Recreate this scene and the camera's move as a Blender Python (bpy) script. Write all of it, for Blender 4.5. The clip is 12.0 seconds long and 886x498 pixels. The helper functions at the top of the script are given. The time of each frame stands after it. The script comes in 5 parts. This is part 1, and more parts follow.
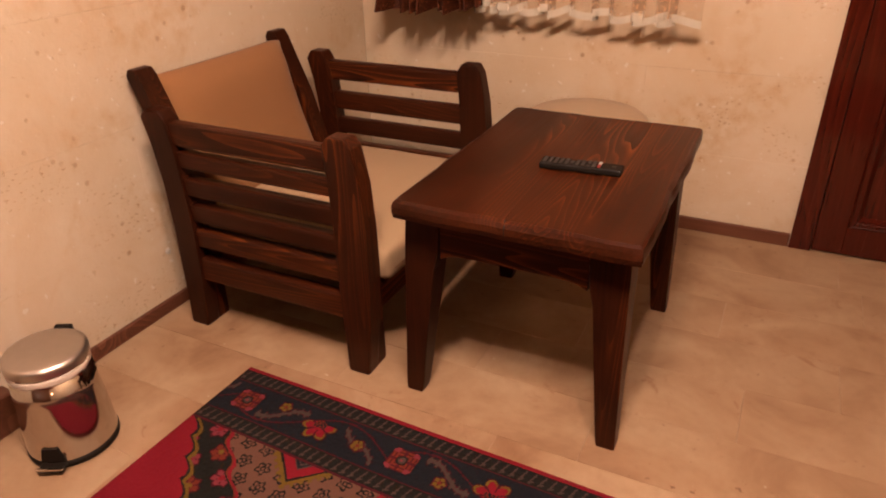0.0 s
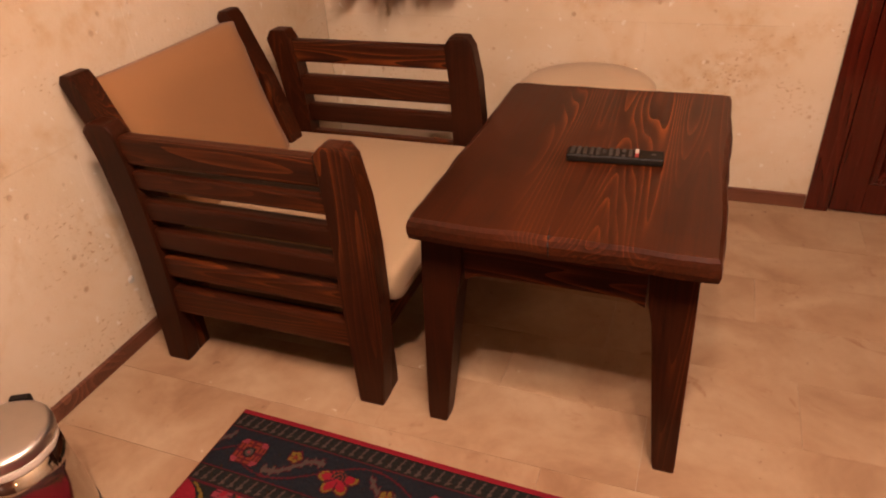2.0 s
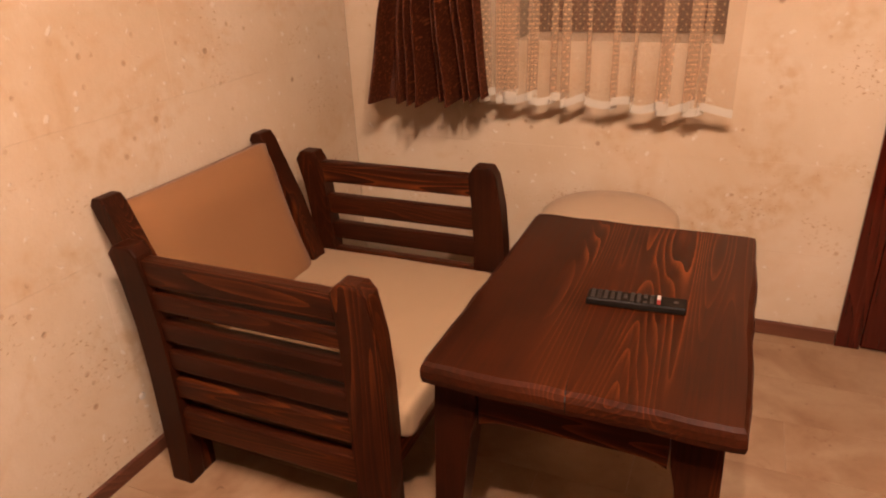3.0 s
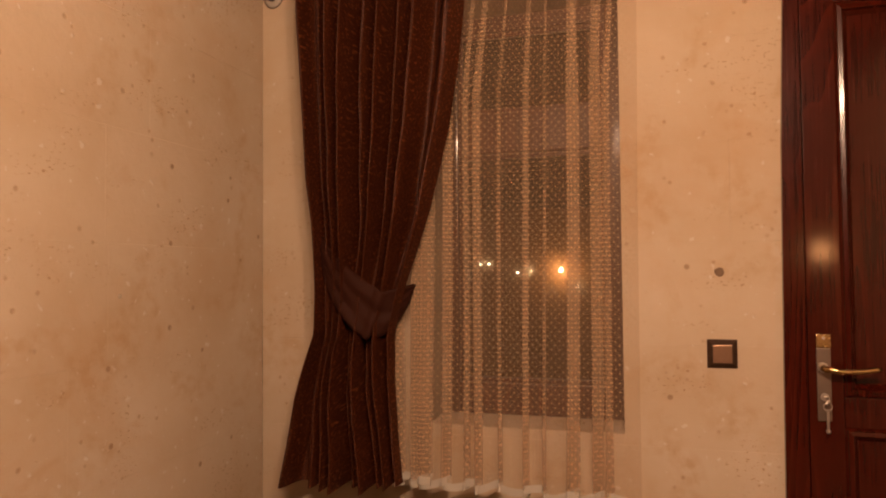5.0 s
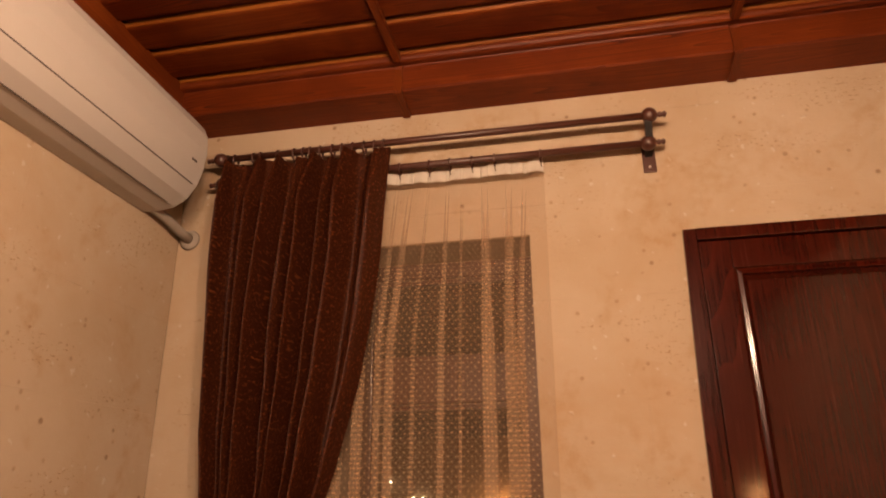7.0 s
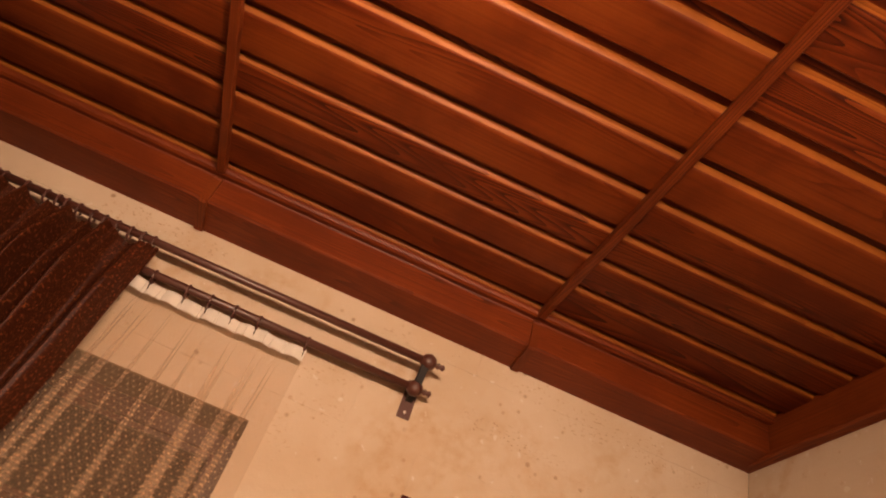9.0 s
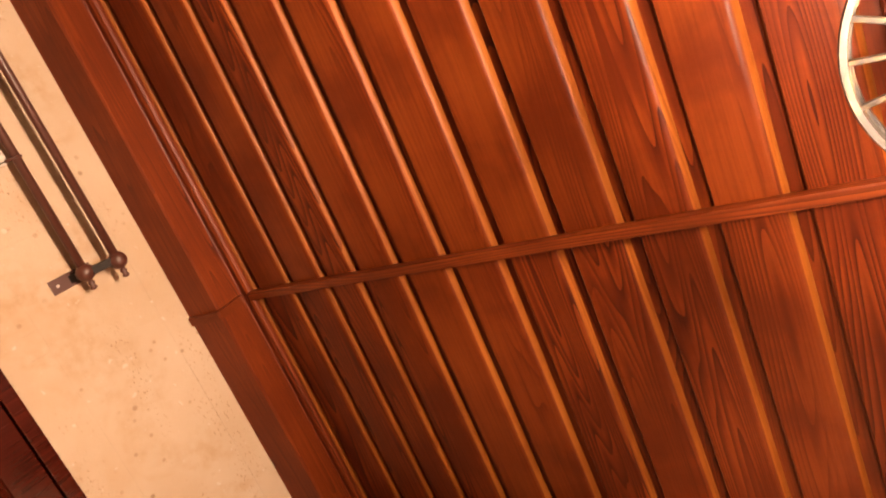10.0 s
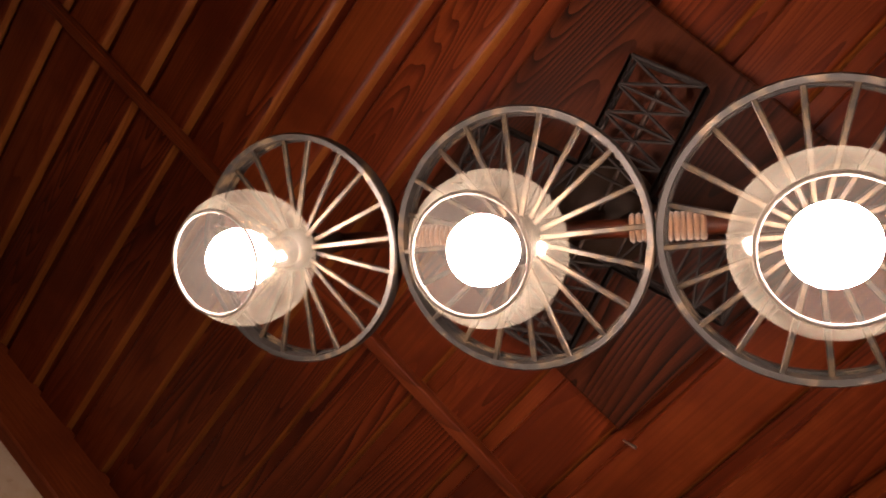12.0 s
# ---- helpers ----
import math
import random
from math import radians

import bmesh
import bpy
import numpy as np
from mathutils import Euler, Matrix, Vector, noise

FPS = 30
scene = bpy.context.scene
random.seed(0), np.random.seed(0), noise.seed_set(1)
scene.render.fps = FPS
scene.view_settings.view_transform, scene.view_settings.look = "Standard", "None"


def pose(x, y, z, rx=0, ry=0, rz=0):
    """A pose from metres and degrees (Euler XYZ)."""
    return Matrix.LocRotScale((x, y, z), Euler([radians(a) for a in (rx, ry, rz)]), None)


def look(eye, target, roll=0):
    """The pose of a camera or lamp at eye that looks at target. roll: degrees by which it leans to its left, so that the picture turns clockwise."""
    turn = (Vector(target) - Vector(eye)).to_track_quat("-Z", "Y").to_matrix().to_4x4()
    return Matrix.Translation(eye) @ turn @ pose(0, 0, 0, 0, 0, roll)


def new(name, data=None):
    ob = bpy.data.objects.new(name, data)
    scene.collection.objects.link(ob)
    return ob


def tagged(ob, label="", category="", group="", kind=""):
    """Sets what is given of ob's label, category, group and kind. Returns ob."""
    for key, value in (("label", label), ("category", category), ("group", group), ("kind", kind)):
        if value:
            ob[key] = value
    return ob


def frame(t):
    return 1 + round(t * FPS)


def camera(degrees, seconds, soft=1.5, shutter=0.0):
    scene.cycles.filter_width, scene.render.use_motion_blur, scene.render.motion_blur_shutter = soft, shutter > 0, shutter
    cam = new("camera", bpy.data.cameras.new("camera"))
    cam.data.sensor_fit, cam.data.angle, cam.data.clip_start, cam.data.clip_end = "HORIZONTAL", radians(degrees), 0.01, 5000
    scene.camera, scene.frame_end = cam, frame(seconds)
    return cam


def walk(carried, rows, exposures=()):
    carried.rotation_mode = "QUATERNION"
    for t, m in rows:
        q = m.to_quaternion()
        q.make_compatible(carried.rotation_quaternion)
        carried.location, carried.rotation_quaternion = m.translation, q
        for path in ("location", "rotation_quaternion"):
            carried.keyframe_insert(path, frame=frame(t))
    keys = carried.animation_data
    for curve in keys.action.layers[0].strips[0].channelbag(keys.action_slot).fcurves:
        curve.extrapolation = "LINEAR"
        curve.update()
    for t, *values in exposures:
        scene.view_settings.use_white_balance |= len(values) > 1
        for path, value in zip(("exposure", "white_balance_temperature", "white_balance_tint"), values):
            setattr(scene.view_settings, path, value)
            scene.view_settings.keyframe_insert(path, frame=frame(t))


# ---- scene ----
cam = camera(65.7, 12.0, 2.0)
PATH = [
    (0, (1.455, -2.269, 1.065), (0.66, -0.693, 0.125), -1.3),
    (0.5, (1.394, -2.235, 1.064), (0.74, -0.618, 0.086), 0.4),
    (1, (1.304, -2.19, 1.073), (0.756, -0.539, 0.085), -0.2),
    (1.5, (1.232, -2.167, 1.067), (0.719, -0.524, 0.048), -0.4),
    (2, (1.237, -2.098, 1.075), (0.59, -0.533, 0.011), -4.0),
    (2.5, (1.243, -2.042, 1.112), (0.541, -0.441, 0.142), -3.2),
    (2.7, (1.238, -2.039, 1.125), (0.499, -0.422, 0.209), -3.1),
    (4.3, (1.211, -2.061, 1.241), (0.524, -0.204, 0.96), -0.9),
    (4.5, (1.208, -2.06, 1.263), (0.551, -0.18, 1.079), -0.7),
    (5, (1.231, -2.036, 1.32), (0.666, -0.119, 1.388), -0.5),
    (5.5, (1.236, -2.024, 1.329), (0.742, -0.1, 1.564), -0.9),
    (6, (1.249, -2.016, 1.381), (0.824, -0.101, 1.769), -1.3),
    (6.1, (1.243, -2.013, 1.386), (0.829, -0.101, 1.801), -0.5),
    (6.5, (1.254, -2.004, 1.408), (0.903, -0.118, 1.972), -1.4),
    (8.3, (1.316, -1.719, 1.459), (1.022, 0.006, 2.428), 6.8),
    (8.5, (1.281, -1.723, 1.493), (1.151, -0.02, 2.534), 10.9),
    (9, (1.29, -1.778, 1.581), (1.454, -0.194, 2.791), 21.0),
    (9.5, (1.333, -1.776, 1.586), (1.666, -0.337, 2.934), 34.6),
    (10, (1.352, -1.845, 1.617), (1.899, -0.61, 3.091), 48.4),
    (10.5, (1.349, -1.912, 1.624), (2.05, -0.916, 3.211), 54.2),
    (10.8, (1.363, -1.982, 1.639), (2.053, -1.091, 3.291), 62.6),
    (11, (1.335, -2.014, 1.632), (2.02, -1.221, 3.336), 67.4),
    (11.5, (1.248, -2.114, 1.636), (1.931, -1.499, 3.412), 73.6),
    (12, (1.152, -2.185, 1.641), (1.84, -1.732, 3.464), 75.1),
]
EXPOSURES = [(0.0, 1.12, 5900, 10), (2.7, 1.22, 5900, 10), (4.5, 0.30, 6750, 13), (5.5, 0.24, 6800, 13), (6.5, 0.27, 6700, 11), (8.5, 0.28, 6450, 11), (9.5, 0.72, 6200, 10), (10.5, 1.15, 6300, 10), (11.0, 0.65, 6150, 10), (11.5, -0.65, 5900, 10), (12.0, -1.85, 5250, 10)]
walk(cam, [(t, look(eye, target, roll)) for t, eye, target, roll in PATH], EXPOSURES)

# ---- world: night outside ----
world = bpy.data.worlds.new("night")
scene.world = world
world.use_nodes = True
world.node_tree.nodes["Background"].inputs[0].default_value = (0.020, 0.010, 0.0055, 1)
world.node_tree.nodes["Background"].inputs[1].default_value = 0.8
BULB = 2400.0                       # radiance of the three bulbs, the only lamps of the room
BULB_TINT = (1.0, 0.665, 0.470, 1)

# ---- room sizes ----
W, L, H = 2.63, 4.60, 2.765        # east wall, depth towards the south, planks' underside
DOOR = (1.60, 2.50, 0.0, 2.15)     # outer edge of the frame
WIN = (0.58, 1.166, 0.852, 2.176)
WY = 0.19                          # depth of the window's reveal
CX, CY = 1.331, -2.079             # middle of the chandelier


# ---- materials ----
class Mat:
    def __init__(self, name):
        self.m = bpy.data.materials.new(name)
        self.m.use_nodes = True
        self.t = self.m.node_tree
        self.b = self.t.nodes["Principled BSDF"]
        self.out = self.t.nodes["Material Output"]

    def n(self, kind, operation="", feature=""):
        node = self.t.nodes.new("ShaderNode" + kind)
        if operation:
            node.operation = operation
        if feature:
            node.feature = feature
        return node

    def put(self, sock, v):
        if isinstance(v, bpy.types.NodeSocket):
            self.t.links.new(v, sock)
        else:
            sock.default_value = v

    def math(self, op, a, b=0.0, c=0.0):
        node = self.n("Math", operation=op)
        for s, v in zip(node.inputs, (a, b, c)):
            self.put(s, v)
        return node.outputs[0]

    def vmath(self, op, a, b=(0, 0, 0)):
        node = self.n("VectorMath", operation=op)
        self.put(node.inputs[0], a)
        self.put(node.inputs[1], b)
        return node.outputs["Value"] if op in ("DISTANCE", "LENGTH") else node.outputs["Vector"]

    def coords(self, scale=(1, 1, 1), which="Object", island=False, vary=True):
        v = self.n("TexCoord").outputs[which]
        if vary:
            r = self.n("NewGeometry").outputs["Random Per Island"] if island else self.n("ObjectInfo").outputs["Random"]
            v = self.vmath("ADD", v, self.vmath("SCALE", (7.3, 5.1, 9.7)))
            sc = v.node.inputs[1].links[0].from_node
            self.put(sc.inputs["Scale"], r)
        return self.vmath("MULTIPLY", v, scale)

    def noise(self, v, scale, detail=4, rough=0.55, distort=0.0):
        node = self.n("TexNoise")
        self.put(node.inputs["Vector"], v)
        node.inputs["Scale"].default_value = scale
        node.inputs["Detail"].default_value = detail
        node.inputs["Roughness"].default_value = rough
        node.inputs["Distortion"].default_value = distort
        return node.outputs["Fac"]

    def voronoi(self, v, scale, feature="F1"):
        node = self.n("TexVoronoi", feature=feature)
        self.put(node.inputs["Vector"], v)
        node.inputs["Scale"].default_value = scale
        return node.outputs["Distance"]

    def ramp(self, f, *stops):
        node = self.n("ValToRGB")
        self.put(node.inputs[0], f)
        e = node.color_ramp.elements
        while len(e) < len(stops):
            e.new(0.5)
        for el, (p, c) in zip(e, stops):
            el.position = p
            el.color = (*c, 1) if len(c) == 3 else c
        return node.outputs[0]

    def step(self, f, lo, hi):
        node = self.n("MapRange")
        self.put(node.inputs[0], f)
        node.inputs[1].default_value, node.inputs[2].default_value = lo, hi
        return node.outputs[0]

    def mix(self, f, a, b, blend="MIX"):
        node = self.n("Mix")
        node.data_type, node.blend_type = "RGBA", blend
        self.put(node.inputs[0], f)
        for s, v in ((node.inputs[6], a), (node.inputs[7], b)):
            self.put(s, (*v, 1) if isinstance(v, tuple) and len(v) == 3 else v)
        return node.outputs[2]

    def bump(self, h, strength=0.3, dist=0.002):
        node = self.n("Bump")
        node.inputs["Strength"].default_value = strength
        node.inputs["Distance"].default_value = dist
        self.put(node.inputs["Height"], h)
        self.put(self.b.inputs["Normal"], node.outputs[0])

    def set(self, color=None, rough=0.5, metal=0.0, coat=0.0, spec=None, sheen=0.0):
        if color is not None:
            self.put(self.b.inputs["Base Color"], (*color, 1) if isinstance(color, tuple) and len(color) == 3 else color)
        self.put(self.b.inputs["Roughness"], rough)
        self.b.inputs["Metallic"].default_value = metal
        self.b.inputs["Coat Weight"].default_value = coat
        self.b.inputs["Coat Roughness"].default_value = 0.10
        self.b.inputs["Sheen Weight"].default_value = sheen
        if spec is not None:
            self.b.inputs["Specular IOR Level"].default_value = spec
        return self.m


def wood(name, dark, mid, light, axis=0, ring=16.0, rough=0.4, coat=0.0, island=False, bump=0.25, stretch=0.10, contrast=0.5, flip=False, hill=6.0, spec=0.22):
    """Sawn softwood: long fibres and cathedral rings along one axis."""
    k = Mat(name)
    sc = [1.0, 1.0, 1.0]
    sc[axis] = stretch
    v = k.coords(tuple(sc), island=island)
    hills = k.noise(v, hill, 1.2, 0.4, 0.15)
    saw = k.math("FRACT", k.math("MULTIPLY", hills, ring))
    late = k.math("POWER", saw, 2.6)
    fib = list(sc)
    fib[axis] = stretch * 0.3
    fine = k.noise(k.coords(tuple(fib), island=island), 160.0, 5, 0.7)
    blotch = k.noise(k.coords((1, 1, 1), island=island), 5.0, 4)
    where = k.step(k.noise(v, 4.0, 2), 0.42, 0.60)
    f = k.math("ADD", k.math("MULTIPLY", k.math("MULTIPLY", late, where), contrast), k.math("MULTIPLY", fine, 0.55))
    f = k.math("ADD", f, k.math("MULTIPLY", k.math("SUBTRACT", blotch, 0.5), 0.35))
    c = k.ramp(f, (0.12, dark if not flip else light), (0.38, mid), (0.80, light if not flip else dark))
    c = k.mix(k.step(blotch, 0.48, 0.75), c, tuple(q * 0.80 for q in mid))
    k.bump(f, bump, 0.0012)
    r = k.math("ADD", rough - 0.08, k.math("MULTIPLY", fine, 0.18))
    return k.set(c, r, coat=coat, spec=spec)


def plain(name, color, rough, metal=0.0, coat=0.0, scale=40.0, amount=0.25, bump=0.05):
    k = Mat(name)
    v = k.coords()
    f = k.noise(v, scale, 5)
    g = k.noise(v, scale * 0.12, 3)
    c = k.mix(k.math("MULTIPLY", k.math("ADD", f, g), amount), color, tuple(q * 0.45 for q in color))
    k.bump(f, bump, 0.001)
    return k.set(c, k.math("ADD", rough - 0.05, k.math("MULTIPLY", f, 0.12)), metal, coat)


def stone_wall(name):
    """Cream tuff blocks, rubbed smooth: iron stains, small pits, chalky patches."""
    k = Mat(name)
    v = k.coords(vary=False)
    big = k.noise(v, 2.2, 4)
    fine = k.noise(v, 45.0, 6, 0.65)
    c = k.ramp(big, (0.30, (0.344, 0.256, 0.169)), (0.52, (0.389, 0.312, 0.229)), (0.74, (0.421, 0.35, 0.273)))
    tone = k.n("ObjectInfo").outputs["Random"]
    c = k.mix(k.math("MULTIPLY", tone, 0.20), c, (0.355, 0.269, 0.186))
    c = k.mix(k.math("MULTIPLY", fine, 0.22), c, (0.312, 0.248, 0.183))
    stain = k.math("MULTIPLY", k.step(k.noise(v, 3.6, 3, 0.6, 0.8), 0.52, 0.66), k.step(k.noise(v, 26.0, 4), 0.40, 0.62))
    c = k.mix(k.math("MULTIPLY", stain, 0.52), c, (0.28, 0.174, 0.082))
    speck = k.math("MULTIPLY", k.step(k.noise(k.vmath("MULTIPLY", v, (1, 1, 1.8)), 75.0, 3), 0.59, 0.65), k.step(k.noise(k.vmath("MULTIPLY", v, (0.7, 0.7, 1.8)), 4.0, 3), 0.53, 0.61))
    c = k.mix(k.math("MULTIPLY", speck, 0.62), c, (0.21, 0.119, 0.0536))
    pit = k.math("MULTIPLY", k.step(k.voronoi(v, 11.0), 0.105, 0.05), k.step(k.noise(v, 4.0, 2), 0.42, 0.52))
    c = k.mix(k.math("MULTIPLY", pit, 0.75), c, (0.178, 0.112, 0.0631))
    pock = k.math("MULTIPLY", k.step(k.voronoi(v, 24.0), 0.17, 0.09), k.step(k.noise(v, 9.0, 3), 0.50, 0.58))
    c = k.mix(k.math("MULTIPLY", pock, 0.50), c, (0.242, 0.15, 0.082))
    warm = k.step(k.noise(v, 1.7, 5, 0.65, 0.5), 0.50, 0.68)
    c = k.mix(k.math("MULTIPLY", warm, 0.36), c, (0.33, 0.206, 0.107))
    chalk = k.step(k.noise(v, 38.0, 2, 0.4), 0.68, 0.73)
    c = k.mix(k.math("MULTIPLY", chalk, 0.45), c, (0.484, 0.438, 0.379))
    k.bump(k.math("SUBTRACT", k.math("ADD", fine, k.math("MULTIPLY", chalk, 0.5)), k.math("ADD", k.math("ADD", pit, pock), speck)), 0.60, 0.003)
    return k.set(c, 0.82, spec=0.25)


def stone_floor(name):
    k = Mat(name)
    v = k.coords(vary=True)
    big = k.noise(v, 4.0, 5, 0.6, 0.6)
    fine = k.noise(v, 60.0, 4)
    c = k.ramp(big, (0.30, (0.138, 0.0743, 0.0382)), (0.48, (0.198, 0.122, 0.069)), (0.70, (0.245, 0.168, 0.104)))
    tone = k.n("ObjectInfo").outputs["Random"]
    c = k.mix(k.math("MULTIPLY", tone, 0.35), c, (0.191, 0.125, 0.0743))
    vein = k.math("MULTIPLY", k.step(k.noise(v, 14.0, 5, 0.6, 1.5), 0.60, 0.70), k.step(k.noise(v, 5.0, 2), 0.5, 0.65))
    c = k.mix(k.math("MULTIPLY", vein, 0.80), c, (0.144, 0.0743, 0.0371))
    c = k.mix(k.math("MULTIPLY", k.step(k.noise(v, 34.0, 6, 0.7), 0.45, 0.75), 0.30), c, (0.153, 0.0876, 0.0478))
    dirt = k.math("MULTIPLY", k.step(k.noise(v, 48.0, 3), 0.66, 0.72), k.step(k.noise(v, 3.0, 2), 0.5, 0.6))
    c = k.mix(k.math("MULTIPLY", dirt, 0.75), c, (0.0848, 0.0371, 0.0186))
    white = k.step(k.noise(v, 22.0, 3), 0.735, 0.78)
    c = k.mix(k.math("MULTIPLY", white, 0.5), c, (0.398, 0.361, 0.297))
    k.bump(fine, 0.06, 0.001)
    return k.set(c, k.math("ADD", 0.40, k.math("MULTIPLY", big, 0.2)), spec=0.14)


def cloth(name, color, scale=500.0, rough=0.9, sheen=0.2, amount=0.2):
    k = Mat(name)
    v = k.coords()
    weave = k.noise(v, scale, 2)
    big = k.noise(v, 5.0, 4)
    c = k.mix(k.math("MULTIPLY", big, amount * 1.5), color, tuple(q * 0.7 for q in color))
    c = k.mix(k.math("MULTIPLY", weave, amount), c, tuple(q * 0.5 for q in color))
    k.bump(weave, 0.25, 0.0006)
    return k.set(c, rough, sheen=sheen, spec=0.15)


def jacquard(name):
    """Dark brown satin with worn copper motifs."""
    k = Mat(name)
    v = k.n("TexCoord").outputs["UV"]
    motif = k.math("MULTIPLY", k.step(k.noise(k.vmath("MULTIPLY", v, (1.3, 0.7, 1)), 130.0, 2, 0.5, 0.3), 0.52, 0.62), k.step(k.noise(v, 150.0, 3), 0.42, 0.58))
    thread = k.noise(k.vmath("MULTIPLY", v, (1, 6, 1)), 120.0, 3)
    c = k.ramp(thread, (0.3, (0.0103, 0.00196, 0.000476)), (0.7, (0.04, 0.008, 0.00187)))
    c = k.mix(k.math("MULTIPLY", motif, 0.90), c, (0.142, 0.041, 0.013))
    k.bump(k.math("ADD", thread, motif), 0.25, 0.001)
    return k.set(c, k.math("SUBTRACT", 0.54, k.math("MULTIPLY", motif, 0.14)), spec=0.16)


def tulle(name):
    """Sheer net with woven dots on a staggered grid, in metres along the cloth."""
    k = Mat(name)
    v = k.n("TexCoord").outputs["UV"]
    p = k.vmath("MULTIPLY", v, (46.0, 40.0, 1))
    dots = None
    for shift in ((0, 0, 0), (0.5, 0.5, 0)):
        fr = k.vmath("FRACTION", k.vmath("ADD", p, shift))
        d = k.step(k.vmath("DISTANCE", k.vmath("MULTIPLY", fr, (1, 1, 0)), (0.5, 0.5, 0)), 0.115, 0.065)
        dots = d if dots is None else k.math("MAXIMUM", dots, d)
    cover = k.math("ADD", 0.175, k.math("MULTIPLY", dots, 0.45))
    soft = k.n("BsdfTranslucent")
    face = k.n("BsdfDiffuse")
    soft.inputs[0].default_value = face.inputs[0].default_value = (0.55, 0.385, 0.245, 1)
    both = k.n("MixShader")
    both.inputs[0].default_value = 0.35
    k.t.links.new(face.outputs[0], both.inputs[1])
    k.t.links.new(soft.outputs[0], both.inputs[2])
    clear = k.n("BsdfTransparent")
    m = k.n("MixShader")
    k.put(m.inputs[0], cover)
    k.t.links.new(clear.outputs[0], m.inputs[1])
    k.t.links.new(both.outputs[0], m.inputs[2])
    k.t.links.new(m.outputs[0], k.out.inputs[0])
    return k.m


def smoky_glass(name):
    """Thin mercury glass: half see-through, half mirror, faintly milky and mottled."""
    k = Mat(name)
    v = k.coords()
    f = k.noise(v, 22.0, 5, 0.65)
    clear = k.n("BsdfTransparent")
    clear.inputs[0].default_value = (0.86, 0.82, 0.75, 1)
    gloss = k.n("BsdfGlossy")
    gloss.inputs["Roughness"].default_value = 0.12
    gloss.inputs[0].default_value = (0.8, 0.74, 0.66, 1)
    milk = k.n("BsdfTranslucent")
    k.put(milk.inputs[0], k.ramp(f, (0.30, (0.012, 0.011, 0.00823)), (0.50, (0.0361, 0.0335, 0.0251)), (0.70, (0.0639, 0.0604, 0.047))))
    a = k.n("MixShader")
    a.inputs[0].default_value = 0.10
    k.t.links.new(clear.outputs[0], a.inputs[1])
    k.t.links.new(gloss.outputs[0], a.inputs[2])
    m = k.n("MixShader")
    k.put(m.inputs[0], k.math("ADD", 0.06, k.math("MULTIPLY", f, 0.10)))
    k.t.links.new(a.outputs[0], m.inputs[1])
    chalk = k.n("BsdfDiffuse")
    chalk.inputs[0].default_value = (0.06, 0.053, 0.044, 1)
    film = k.n("MixShader")
    film.inputs[0].default_value = 0.3
    k.t.links.new(milk.outputs[0], film.inputs[1])
    k.t.links.new(chalk.outputs[0], film.inputs[2])
    k.t.links.new(film.outputs[0], m.inputs[2])
    k.t.links.new(m.outputs[0], k.out.inputs[0])
    return k.m


def glowing(name, color, strength):
    k = Mat(name)
    k.b.inputs["Emission Color"].default_value = color
    k.b.inputs["Emission Strength"].default_value = strength
    return k.set((0.8, 0.7, 0.6), 0.4)


M_WALL = stone_wall("cream tuff stone")
M_CORE = plain("lime mortar", (0.204, 0.171, 0.126), 0.9)
M_FLOOR = stone_floor("beige travertine")
M_GROUT = plain("pale grout", (0.317, 0.274, 0.219), 0.85)
M_CEIL = wood("red stained pine planks", (0.0276, 0.00306, 0.000532), (0.0776, 0.0118, 0.00178), (0.141, 0.0306, 0.00448), 0, 38.0, 0.40, 0.0, True, 0.08, 0.065, 0.70, True, 9.0, 0.16)
# paler than the planks: lamplight on their shoulders, put into the colour
M_LIT_EDGE = wood("plank edge with painted lamplight", (0.0877, 0.0208, 0.00414), (0.163, 0.0477, 0.00679), (0.219, 0.0765, 0.0118), 0, 38.0, 0.45, 0.0, True, 0.05, 0.065, 0.4, True, 9.0, 0.14)
M_CORNICE = wood("dark red cornice board", (0.0334, 0.00395, 0.00076), (0.0988, 0.0163, 0.00228), (0.16, 0.0327, 0.00502), 0, 38.0, 0.48, 0.0, True, 0.08, 0.065, 0.8, True, 9.0, 0.22)
M_CEIL_Y = wood("red stained pine battens", (0.0383, 0.00523, 0.000894), (0.0958, 0.0172, 0.00255), (0.153, 0.0345, 0.00543), 1, 34.0, 0.45, 0.0, True, 0.08, 0.065, 0.5, True, 9.0, 0.2)
M_DARK_X = wood("dark walnut stain, grain along x", (0.00397, 0.00113, 0.000464), (0.0225, 0.0049, 0.00126), (0.109, 0.0258, 0.00497), 0, 26.0, 0.42, 0.05, False, 0.18, 0.06, 0.44, False, 13.0, 0.12)
M_DARK_Y = wood("dark walnut stain, grain along y", (0.00464, 0.00146, 0.000596), (0.0291, 0.00629, 0.00172), (0.139, 0.0344, 0.00662), 1, 30.0, 0.38, 0.06, False, 0.12, 0.07, 0.85, False, 9.0, 0.14)
M_DARK_Z = wood("dark walnut stain, grain upright", (0.00397, 0.00113, 0.000464), (0.0225, 0.0049, 0.00126), (0.113, 0.0265, 0.00497), 2, 26.0, 0.42, 0.05, False, 0.18, 0.06, 0.42, False, 13.0, 0.12)
M_DOOR = wood("mahogany varnish", (0.014, 0.0014, 0.00054), (0.0378, 0.00421, 0.0014), (0.0675, 0.0103, 0.00324), 2, 16.0, 0.24, 0.46, False, 0.05, 0.08, 0.28, False, 7.0, 0.12)
